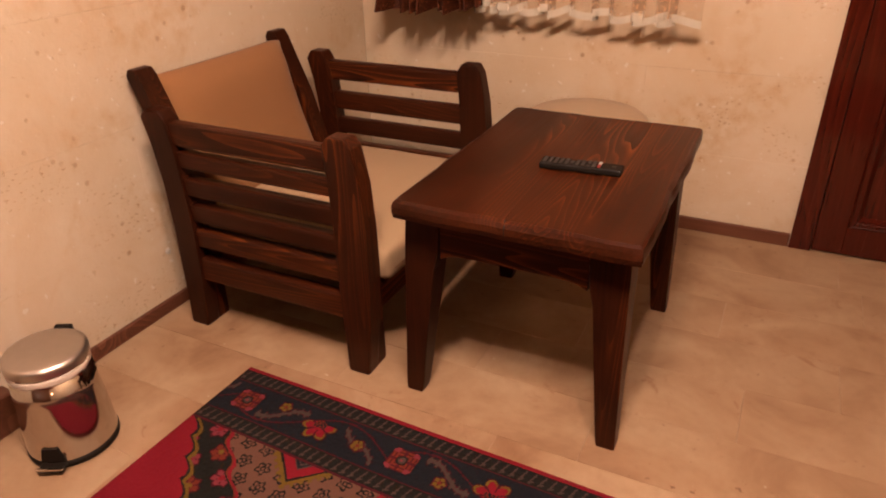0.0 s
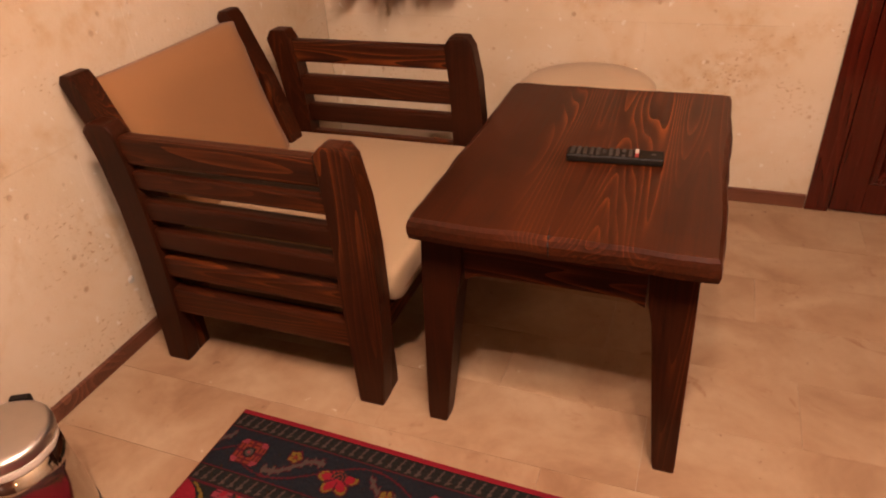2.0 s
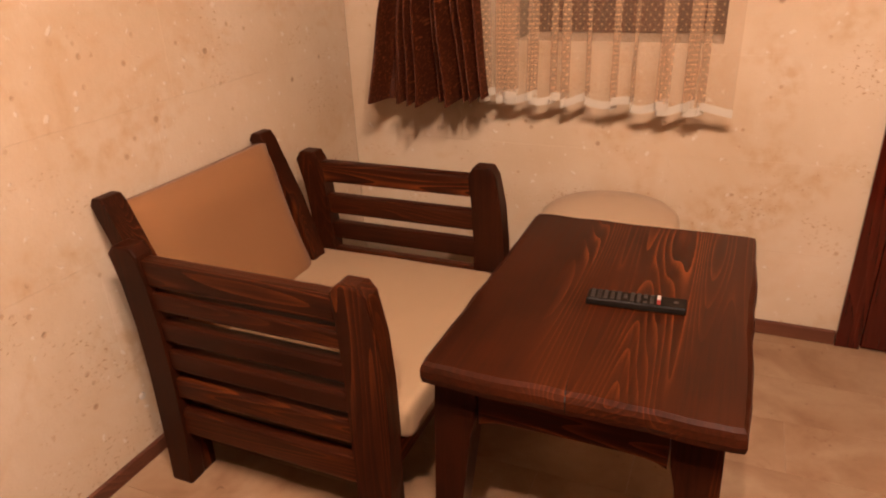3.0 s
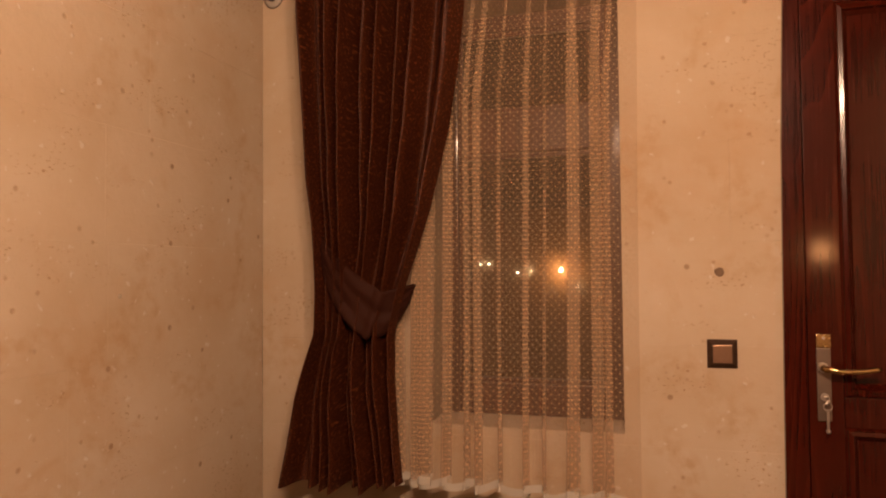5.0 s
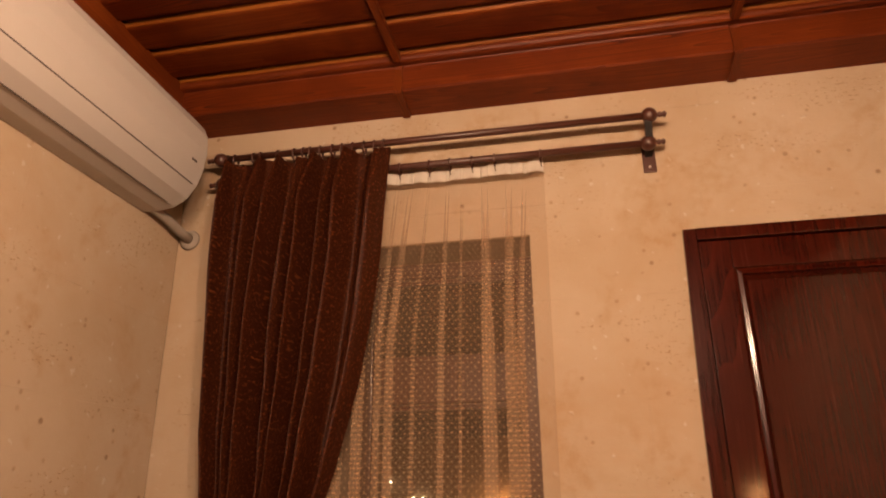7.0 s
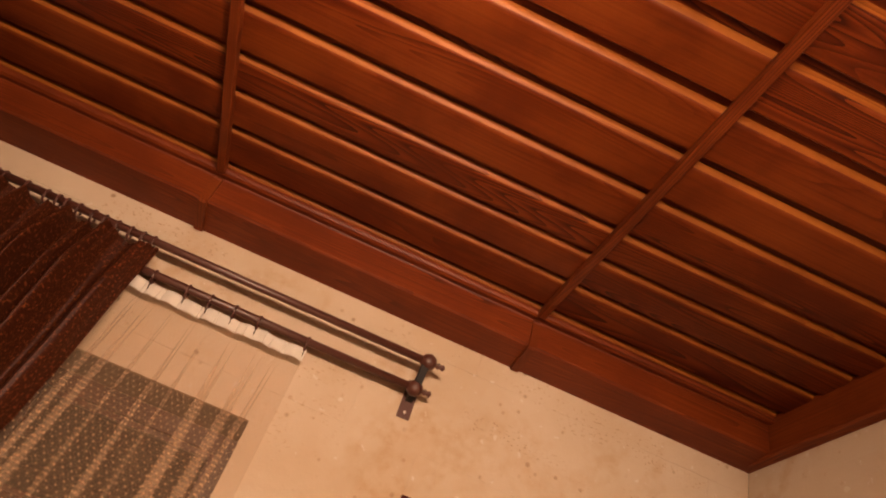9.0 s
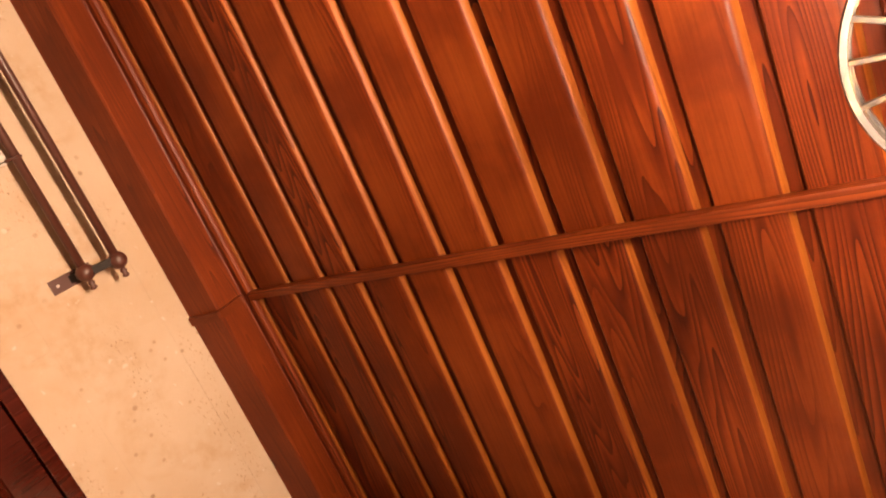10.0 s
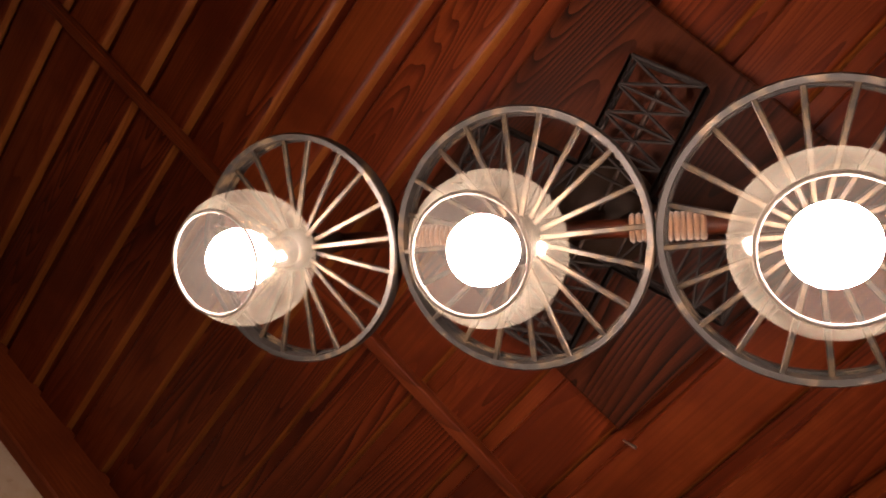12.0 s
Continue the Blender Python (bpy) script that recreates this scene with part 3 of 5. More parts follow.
part("lever", tube([(1.672, -0.015, 1.062), (1.672, -0.050, 1.062), (1.680, -0.058, 1.061), (1.705, -0.059, 1.057), (1.75, -0.058, 1.058), (1.785, -0.057, 1.064), (1.797, -0.055, 1.064)],
                   [0.010, 0.009, 0.009, 0.0075, 0.007, 0.008, 0.005], 12), M_BRASS, hd, "curved brass lever", True)
part("lever_rose", tube([(1.672, -0.027, 1.062), (1.672, -0.018, 1.062)], 0.013, 16), M_BRUSHED, hd)
part("keyhole", tube([(1.675, -0.024, 0.985), (1.675, -0.018, 0.985)], 0.010, 14), M_BRUSHED, hd)
key = bmesh.new()
add_tube(key, [(1.675, -0.045, 0.985), (1.675, -0.022, 0.985)], 0.003, 8)
add_torus(key, (1.675, -0.053, 0.980), 0.010, 0.0025, "x")
add_torus(key, (1.675, -0.050, 0.965), 0.010, 0.0012, "y")
add_box(key, 1.672, 1.678, -0.052, -0.049, 0.905, 0.957, 0.001)
add_ball(key, (1.675, -0.050, 0.902), 0.006, 10, 6)
part("key", key, M_BRUSHED, hd, "steel key with a ring and tag")

# ---- light switch ----
sw = thing("light_switch", (1.429, 0.0, 1.09), "dark bronze square light switch on the wall", "switch")
bm = bmesh.new()
add_prism(bm, [(1.390, 1.051), (1.468, 1.051), (1.468, 1.129), (1.390, 1.129)], 1, -0.004, 0.0)
part("base_plate", bm, M_BRONZE, sw)
bm = bmesh.new()
o = [bm.verts.new(p) for p in ((1.390, -0.004, 1.051), (1.468, -0.004, 1.051), (1.468, -0.004, 1.129), (1.390, -0.004, 1.129))]
i_ = [bm.verts.new(p) for p in ((1.402, -0.012, 1.063), (1.456, -0.012, 1.063), (1.456, -0.012, 1.117), (1.402, -0.012, 1.117))]
for j in range(4):
    bm.faces.new((o[j], o[(j + 1) % 4], i_[(j + 1) % 4], i_[j]))
bm.faces.new(i_)
part("bezel", bm, M_BRONZE, sw)
part("rocker", box(1.4045, 1.4535, -0.0155, -0.0122, 1.0655, 1.1145, 0.0015), M_BRONZE_KEY, sw, "brushed bronze rocker")


# ---- curtain rods ----
def curtain_rod(y, z, x0, x1):
    rod = thing("curtain_rod", ((x0 + x1) / 2, y, z), "brown lacquered curtain rod with turned ball ends", "curtain rod", "curtain rods")
    part("pole", tube([(x0, y, z), (x1, y, z)], 0.0110, 14), M_ROD, rod, "", True)
    for x, s in ((x0, -1), (x1, 1)):
        bm = bmesh.new()
        add_ball(bm, (x, y, z), 0.0235, 18, 12)
        add_tube(bm, [(x + s * d, y, z) for d in (0.018, 0.026, 0.029, 0.036, 0.044, 0.049)], [0.008, 0.006, 0.010, 0.006, 0.010, 0.004], 12)
        part("finial", bm, M_ROD, rod, "", True)
    return rod


ROD1, ROD2 = (-0.085, 2.492), (-0.055, 2.417)
r1 = curtain_rod(*ROD1, 0.172, 1.541)
r2 = curtain_rod(*ROD2, 0.172, 1.533)
for x in (1.536, 0.20):
    br = thing("rod_bracket", (x, 0.0, 2.39), "brown iron bracket holding two curtain rods", "bracket", "rod brackets")
    part("wall_plate", box(x - 0.019, x + 0.019, -0.006, 0.0, 2.345, 2.46, 0.0015), M_ROD, br)
    part("arm", prism([(-0.006, 2.395), (-0.045, 2.400), (-0.075, 2.425), (-0.095, 2.478), (-0.072, 2.484), (-0.058, 2.45), (-0.03, 2.43), (-0.006, 2.44)], 0, x - 0.010, x + 0.010), M_SOOT, br)
    part("screw", tube([(x, -0.009, 2.362), (x, -0.006, 2.362)], 0.004, 8), M_BRUSHED, br)


def rod_ring(x, rod, r, hang):
    y, z = rod
    ob = thing("curtain_ring", (x, y, z), "brown curtain ring with a small hook", "ring", "curtain rings")
    bm = bmesh.new()
    add_torus(bm, (x, y, z - r + 0.011), r, 0.0036, "x", 18, 6)
    part("hoop", bm, M_ROD, ob, "", True)
    part("hook", tube([(x, y, z - 2 * r + 0.010), (x + 0.002, y, z - 2 * r - hang)], 0.0015, 6), M_IRON, ob)


for x in (0.20, 0.225, 0.29, 0.315, 0.375, 0.43, 0.462, 0.485, 0.52, 0.56, 0.592, 0.628, 0.665, 0.70, 0.73):
    rod_ring(x, ROD1, 0.0185, 0.012)
for x in (0.775, 0.87, 0.935, 1.005, 1.075, 1.215):
    rod_ring(x, ROD2, 0.0180, 0.008)


# ---- curtains ----
def curve_at(table, z):
    for (za, a), (zb, b) in zip(table, table[1:]):
        if za >= z >= zb:
            f = (za - z) / (za - zb)
            return a + (b - a) * f
    return table[-1][1] if z < table[-1][0] else table[0][1]


def cloth_sheet(name, material, parent, nu, zs, place, label=""):
    """A hung cloth on a grid, with UVs in metres along the cloth."""
    bm = bmesh.new()
    uv = bm.loops.layers.uv.new("UVMap")
    grid, dist = [], []
    for z in zs:
        row, run, last = [], [], None
        acc = 0.0
        for i in range(nu + 1):
            p = Vector(place(i / nu, z))
            if last is not None:
                acc += (p.xy - last.xy).length
            last = p
            row.append(bm.verts.new(p))
            run.append(acc)
        grid.append(row)
        dist.append(run)
    ref = dist[len(zs) // 2]
    for j in range(len(zs) - 1):
        for i in range(nu):
            f = bm.faces.new((grid[j][i], grid[j][i + 1], grid[j + 1][i + 1], grid[j + 1][i]))
            for lp, (a, b) in zip(f.loops, ((j, i), (j, i + 1), (j + 1, i + 1), (j + 1, i))):
                lp[uv].uv = (ref[b], zs[a])
    return part(name, bm, material, parent, label, True)


LEFT = [(2.465, 0.190), (2.3, 0.208), (2.0, 0.219), (1.6, 0.236), (1.47, 0.254), (1.38, 0.260), (1.25, 0.266), (1.137, 0.266), (0.95, 0.200), (0.80, 0.164), (0.67, 0.136)]
RIGHT = [(2.465, 0.758), (2.3, 0.750), (2.1, 0.738), (1.95, 0.722), (1.75, 0.690), (1.5, 0.628), (1.35, 0.580), (1.25, 0.548), (1.14, 0.522), (1.0, 0.526), (0.85, 0.540), (0.67, 0.560)]
# crests of the folds as shares of the width: at the rings, at mid height, in the tie and at the hem
CRESTS = ((0.03, 0.02, 0.04, 0.10), (0.13, 0.11, 0.15, 0.30), (0.22, 0.20, 0.26, 0.43), (0.36, 0.31, 0.37, 0.53), (0.46, 0.40, 0.47, 0.64),
          (0.56, 0.53, 0.57, 0.74), (0.64, 0.62, 0.67, 0.82), (0.74, 0.73, 0.78, 0.90), (0.93, 0.92, 0.95, 0.97))
DEPTH = (0.8, 0.55, 1.0, 1.25, 0.6, 1.1, 0.6, 1.0, 0.8)


def crest_at(c, z):
    """Where a fold's crest runs at height z."""
    stops = ((2.465, c[0]), (1.95, c[1]), (1.22, c[2]), (0.67, c[3]))
    for (za, a), (zb, b) in zip(stops, stops[1:]):
        if z >= zb:
            f = (za - z) / (za - zb)
            f = f * f * (3 - 2 * f)
            return a + (b - a) * f
    return stops[-1][1]


def brown_fold(u, z):
    xl, xr = curve_at(LEFT, z), curve_at(RIGHT, z)
    w = xr - xl
    tie = math.exp(-((z - 1.25) / 0.15) ** 2)
    at = [crest_at(c, z) + 0.016 * noise.noise(Vector((n_ * 2.7, z * 2.6, 8.1))) for n_, c in enumerate(CRESTS)]
    x_share = u
    y = 0.0
    for i, c in enumerate(at):
        lo = (at[i - 1] + c) / 2 if i else c - 0.06
        hi = (at[i + 1] + c) / 2 if i + 1 < len(at) else 1.03
        if lo <= u < hi or (i == 0 and u < lo) or (i + 1 == len(at) and u >= hi):
            half = (c - lo) if u < c else (hi - c)
            f = min(1.0, abs(u - c) / max(half, 1e-4))
            # rounded crest, steep flank, narrow valley
            bulge = (0.5 + 0.5 * math.cos(f * math.pi)) ** 0.95
            y = (0.42 - bulge * DEPTH[i]) * (0.100 - 0.052 * tie) * (1 + 0.25 * noise.noise(Vector((u * 3.1, z * 2.2, 0.4))))
            x_share = c + (u - c) * (1 - 0.14 * math.sin(f * math.pi))
            break
    top = min(1.0, max(0.0, (2.465 - z) / 0.16))
    y *= 0.50 + 0.50 * top
    fine = 0.008 * noise.noise(Vector((u * 26, z * 1.6, 3.3))) + 0.003 * noise.noise(Vector((u * 60, z * 3.0, 6.3)))
    crimp = (0.0055 * math.sin(150 * u) * (1 - top)) + 0.004 * tie * math.sin(90 * u)
    y += fine + crimp + 0.004 * noise.noise(Vector((u * 9, z * 5, 1.7)))
    x = xl + w * x_share
    low = max(0.0, 1.15 - z)
    y += -0.095 - 0.040 * top - 0.075 * low - 0.010 * tie
    dz = 0.0
    if z > 2.42:
        dz = 0.008 * math.sin(26 * u + 0.6) * (z - 2.42) / 0.045
    if z < 0.80:
        k_ = (0.80 - z) / 0.13
        dz = k_ * (0.028 * u - 0.030 * math.sin(math.pi * u) * (0.7 + 0.3 * math.sin(9 * u)) + 0.07 * (y + 0.13) + 0.022)
    return x, y, z + dz


curtain = thing("curtain", (0.36, -0.09, 0.68), "dark brown jacquard curtain, tied back and hanging from rings", "curtain")
zs = [2.465 - 1.785 * i / 110 for i in range(111)]
cl = cloth_sheet("drape", M_CURTAIN, curtain, 320, zs, brown_fold)


def band_place(u, v):
    """The tieback: from the wall hook, slanting down across the gathered cloth to a fold, then up round its far edge."""
    if u < 0.72:
        g = u / 0.72
        x = 0.246 + 0.254 * g
        hi = 1.470 - 0.205 * g - 0.020 * math.sin(math.pi * g)
        lo = 1.405 - 0.265 * g - 0.050 * math.sin(math.pi * g * 0.9)
        x_lo = 0.246 + 0.205 * g
    else:
        g = (u - 0.72) / 0.28
        x = 0.500 + 0.068 * g
        hi = 1.265 + 0.022 * g
        lo = 1.140 - 0.018 * math.sin(math.pi * g) + 0.100 * g ** 2
        x_lo = 0.451 + 0.100 * g
    y = -0.132 - 0.046 * math.sin(math.pi * min(1, 0.10 + u * 0.88)) + 0.060 * (1 - u) ** 5 + 0.050 * u ** 12 - 0.010 * max(0.0, 1 - abs(u - 0.70) / 0.05)
    crease = 0.004 * math.sin(8 * v + 6 * u) + 0.003 * math.sin(17 * v - 9 * u)
    return Vector((x + (x_lo - x) * v, y + crease, hi + (lo - hi) * v))


bm = bmesh.new()
uv = bm.loops.layers.uv.new("UVMap")
NU, NV = 60, 12
gr = [[bm.verts.new(band_place(i / NU, j / NV)) for i in range(NU + 1)] for j in range(NV + 1)]
for j in range(NV):
    for i in range(NU):
        f = bm.faces.new((gr[j][i], gr[j][i + 1], gr[j + 1][i + 1], gr[j + 1][i]))
        for lp in f.loops:
            lp[uv].uv = (lp.vert.co.x, lp.vert.co.z)
bd = part("tieback", bm, M_BAND, curtain, "plain brown satin tieback band", True)
sol = bd.modifiers.new("thickness", "SOLIDIFY")
sol.thickness = 0.005
part("tie_loop", tube([(0.262, -0.110, 1.45), (0.240, -0.07, 1.485), (0.226, -0.040, 1.515), (0.222, -0.034, 1.528), (0.230, -0.050, 1.50), (0.258, -0.10, 1.43)], 0.007, 8), M_BAND, curtain, "", True)
hook = thing("tieback_hook", (0.222, 0.0, 1.54), "small cream wall hook for the curtain tie", "hook")
part("stem", tube([(0.222, 0.0, 1.535), (0.222, -0.035, 1.53), (0.224, -0.042, 1.515)], 0.0035, 8), M_BRASS, hook)
part("knob", ball((0.222, -0.030, 1.552), 0.014), M_PIPE, hook, "", True)

tul = thing("tulle_curtain", (0.88, -0.05, 0.67), "sheer dotted white tulle curtain hanging over the window", "curtain")


net_rnd = random.Random(21)
knots = [(0.0, 0.0)]
for k_ in range(12):
    f_, b_ = net_rnd.uniform(0.070, 0.130), net_rnd.uniform(0.012, 0.062)
    x_ = knots[-1][0]
    knots += [(x_ + f_, 0.012), (x_ + f_ - b_, -0.012), (x_ + f_ - 0.06 * b_, 0.004), (x_ + f_ - 0.94 * b_, -0.004)]
knots.append((knots[-1][0] + 0.12, 0.004))
run_ = [0.0]
for (xa, ya), (xb, yb) in zip(knots, knots[1:]):
    run_.append(run_[-1] + abs(xb - xa))
NET_W = knots[-1][0]


def pleat(u):
    """Box-pleated net: forward runs with short folds back, as a share of its width, and the depth."""
    d = u * run_[-1]
    for i in range(len(knots) - 1):
        if d <= run_[i + 1] or i == len(knots) - 2:
            f = (d - run_[i]) / (run_[i + 1] - run_[i])
            g = f * f * (3 - 2 * f)
            return (knots[i][0] + (knots[i + 1][0] - knots[i][0]) * f) / NET_W, knots[i][1] + (knots[i + 1][1] - knots[i][1]) * g


def net_fold(u, z):
    drop = (2.40 - z) / 1.73
    xl, xr = 0.47, 1.222 - 0.012 * drop
    full = 0.16 + 0.84 * min(1.0, drop / 0.32)
    fx, fy = pleat(u)
    x = xl + (xr - xl) * (u + (fx - u) * full) + 0.004 * math.sin(2.1 * z + 14 * u) * drop
    y = -0.047 - 0.050 * drop + fy * full + 0.004 * math.sin(3 * z + 12 * u) + 0.0035 * math.sin(95 * u)
    dz = 0.0
    if z < 0.73:
        dz = 0.010 * math.sin(60 * u + 0.8) + 0.35 * fy - 0.018 * u
    return x, y, z + dz


zs = [2.362 - 1.640 * i / 60 for i in range(61)]
cloth_sheet("net", M_TULLE, tul, 600, zs, net_fold)
cloth_sheet("hem", cloth("white net hem", (0.36, 0.325, 0.27)), tul, 420, [0.722 - 0.0225 * i / 2 for i in range(3)], net_fold, "scalloped white hem")
cloth_sheet("header_tape", M_TAPE, tul, 420, [2.396 - 0.036 * i / 4 for i in range(5)], lambda u, z: (net_fold(u, z)[0], net_fold(u, z)[1], z + 0.002 * math.sin(40 * u)), "white gathered header tape")

# ---- air conditioner on the west wall ----
ac = thing("air_conditioner", (0.0, -0.6, 2.27), "warm white split air conditioner on the wall", "air conditioner")
AY0, AY1 = -1.02, -0.205
sec = [(0.0, 2.270), (0.055, 2.268), (0.105, 2.276), (0.145, 2.300), (0.172, 2.340), (0.188, 2.395), (0.194, 2.450), (0.190, 2.505), (0.176, 2.538), (0.150, 2.556), (0.0, 2.560)]
part("casing", prism(sec, 1, AY0, AY1, 0.004), M_AC, ac)


def ac_strip(i0, i1, out, ya, yb):
    pts = []
    for (xa, za) in sec[i0:i1 + 1]:
        pts.append((xa, za))
    inner = [(x - 0.002, z + 0.002) for x, z in pts]
    outer = [(x + out * 0.8, z - out * 0.5) for x, z in pts]
    return prism(inner + outer[::-1], 1, ya, yb)


part("front_panel", ac_strip(4, 8, 0.004, AY0 + 0.02, AY1 - 0.030), M_AC, ac)
part("air_flap", ac_strip(2, 4, 0.004, AY0 + 0.04, AY1 - 0.050), M_AC, ac)
part("flap_seam", tube([(0.1085, AY0 + 0.03, 2.275), (0.1085, AY1 - 0.045, 2.275)], 0.0022, 6), M_AC_DARK, ac)
part("panel_seam", tube([(0.1735, AY0 + 0.02, 2.336), (0.1735, AY1 - 0.030, 2.336)], 0.0020, 6), M_AC_DARK, ac)
part("badge", box(0.189, 0.1945, AY1 - 0.075, AY1 - 0.05, 2.395, 2.400), M_AC_DARK, ac)
part("pipe", tube([(0.030, -0.230, 2.290), (0.031, -0.19, 2.283), (0.034, -0.13, 2.275), (0.038, -0.06, 2.260), (0.042, 0.002, 2.250)], [0.017, 0.017, 0.016, 0.016, 0.017], 12), M_PIPE, ac, "beige lagged pipe running into the wall", True)
part("pipe_collar", lathe([(0.02, 0.0), (0.036, 0.002), (0.030, 0.008), (0.018, 0.010)], 0, 0, 18), M_PIPE, ac, "rough plaster collar", True)
c_ = ac.children[-1]
c_.matrix_local = Matrix.Translation(Vector((0.042, 0.0, 2.250)) - ac.location) @ pose(0, 0, 0, 90, 0, 0) @ Matrix.Translation(ac.location)


# ---- armchair ----
chair = thing("armchair", (0.38, -0.84, 0.0), "dark-stained wooden slatted armchair with beige cushions", "armchair")


def post(name, xs, y0, y1, top):
    """A sawn post, curved in x: xs gives (height, back edge, front edge)."""
    out = [(xb, z) for z, xb, xf in xs]
    out += [(xs[-1][1] + 0.22 * (xs[-1][2] - xs[-1][1]), top), (xs[-1][1] + 0.80 * (xs[-1][2] - xs[-1][1]), top)]
    out += [(xf, z) for z, xb, xf in reversed(xs)]
    part(name, prism(out, 1, y0, y1, 0.006), M_DARK_Z, chair)


front = [(0.0, 0.624, 0.682), (0.15, 0.621, 0.698), (0.28, 0.620, 0.706), (0.40, 0.620, 0.705), (0.50, 0.617, 0.698), (0.585, 0.607, 0.684)]
back = [(0.0, 0.105, 0.164), (0.15, 0.114, 0.178), (0.30, 0.118, 0.182), (0.42, 0.114, 0.178), (0.52, 0.102, 0.170), (0.585, 0.083, 0.160)]
for y0, y1, up in ((-1.154, -1.108, 0.0), (-0.482, -0.436, 0.006)):
    post("front_post", front, y0, y1, 0.604 + up)
    post("back_post", back, y0, y1, 0.604 + up)
for y0, y1 in ((-1.1075, -1.066), (-0.4355, -0.394)):
    part("leg_block", box(0.622, 0.680, y0, y1, 0.0, 0.245, 0.004), M_DARK_Z, chair)
    part("leg_block", box(0.108, 0.162, y0, y1, 0.0, 0.245, 0.004), M_DARK_Z, chair)
SLATS = ((0.518, 0.577), (0.462, 0.505), (0.389, 0.436), (0.318, 0.367), (0.246, 0.297), (0.146, 0.212))
for za, zb in SLATS:
    part("arm_slat", box(0.140, 0.640, -1.146, -1.112, za, zb, 0.008), M_DARK_X, chair)
for za, zb in ((0.522, 0.582), (0.428, 0.484), (0.350, 0.400), (0.268, 0.320), (0.146, 0.212)):
    part("arm_slat", box(0.140, 0.640, -0.474, -0.440, za, zb, 0.008), M_DARK_X, chair)
for y in (-1.085, -0.560):
    rake = [(0.20, 0.150, 0.205), (0.35, 0.128, 0.178), (0.50, 0.088, 0.132), (0.62, 0.040, 0.082), (0.665, 0.018, 0.064)]
    post("backrest_post", rake, y - 0.030, y + 0.026, 0.684)
bm = prism([(0.138, 0.30), (0.040, 0.645), (0.058, 0.650), (0.158, 0.305)], 1, -1.060, -0.580)
part("backrest_board", bm, M_DARK_Y, chair)
bm = bmesh.new()
for s in (0,):
    grid = []
    for j in range(13):
        f = j / 12
        row = []
        for i in range(17):
            g = i / 16
            ex = min(1, 7 * min(f, 1 - f)) ** 0.5 * min(1, 9 * min(g, 1 - g)) ** 0.5
            z = 0.285 + 0.375 * f
            base = 0.165 - 0.112 * f - 0.012 * math.sin(math.pi * f)
            row.append(bm.verts.new((base + 0.012 + 0.040 * ex + 0.006 * math.sin(math.pi * g), -1.060 + 0.478 * g, z)))
        grid.append(row)
    for j in range(12):
        for i in range(16):
            bm.faces.new((grid[j][i], grid[j][i + 1], grid[j + 1][i + 1], grid[j + 1][i]))
    rim = [grid[0][i] for i in range(17)] + [grid[j][16] for j in range(1, 13)] + [grid[12][i] for i in range(15, -1, -1)] + [grid[j][0] for j in range(11, 0, -1)]
    low = [bm.verts.new((v.co.x - 0.030, v.co.y, v.co.z - 0.004)) for v in rim]
    for j in range(len(rim)):
        bm.faces.new((rim[j], rim[(j + 1) % len(rim)], low[(j + 1) % len(rim)], low[j]))
    bm.faces.new(low)
part("back_cushion", bm, M_BACK, chair, "tan upholstered back cushion", True)
sc = part("seat_cushion", cushion(0.120, 0.728, -1.104, -0.486, 0.247, 0.326, 0.024, 0.010), M_BEIGE, chair, "thick beige seat cushion", True)
part("cushion_seam", tube([(0.728, -1.08, 0.278), (0.7285, -0.79, 0.278), (0.728, -0.51, 0.278)], 0.0018, 6), M_BACK, sc)
part("seat_board", box(0.12, 0.690, -1.064, -0.484, 0.216, 0.246, 0.004), M_DARK_Y, chair)
part("front_rail", box(0.640, 0.672, -1.064, -0.484, 0.140, 0.215, 0.004), M_DARK_Y, chair)
part("back_rail", box(0.125, 0.157, -1.064, -0.484, 0.140, 0.215, 0.004), M_DARK_Y, chair)

# ---- low table ----
table = thing("coffee_table", (1.045, -0.85, 0.0), "dark-stained low wooden table with a wavy thick top", "table")
TX0, TX1, TY0, TY1 = 0.795, 1.302, -1.203, -0.484
bm = bmesh.new()
rim = []
N = 26
for i in range(N):
    rim.append((TX0 + (TX1 - TX0) * i / N, TY0))
for i in range(N):
    rim.append((TX1, TY0 + (TY1 - TY0) * i / N))
for i in range(N):
    rim.append((TX1 - (TX1 - TX0) * i / N, TY1))
for i in range(N):
    rim.append((TX0, TY1 - (TY1 - TY0) * i / N))
pts = []
cxt, cyt = (TX0 + TX1) / 2, (TY0 + TY1) / 2
for x, y in rim:
    w = 0.0055 * noise.noise(Vector((x * 6, y * 6, 0.3))) + 0.004 * noise.noise(Vector((x * 15, y * 15, 2.3)))
    d = Vector((x - cxt, y - cyt))
    corner = max(0.0, (abs(d.x) / (TX1 - TX0) + abs(d.y) / (TY1 - TY0)) - 0.975) * 0.16
    d2 = d.normalized()
    pts.append((x + d2.x * (w - corner), y + d2.y * (w - corner)))
levels = ((0.468, -0.012), (0.472, -0.004), (0.484, 0.0), (0.497, -0.001), (0.506, -0.005), (0.510, -0.014))
rings = []
for z, off in levels:
    ring = []
    for n_, (x, y) in enumerate(pts):
        d = Vector((x - cxt, y - cyt)).normalized()
        o = off + (0.002 * noise.noise(Vector((x * 22, y * 22, z * 60))))
        ring.append(bm.verts.new((x + d.x * o, y + d.y * o, z)))
    rings.append(ring)
for a, b in zip(rings, rings[1:]):
    for j in range(len(a)):
        bm.faces.new((a[j], a[(j + 1) % len(a)], b[(j + 1) % len(a)], b[j]))
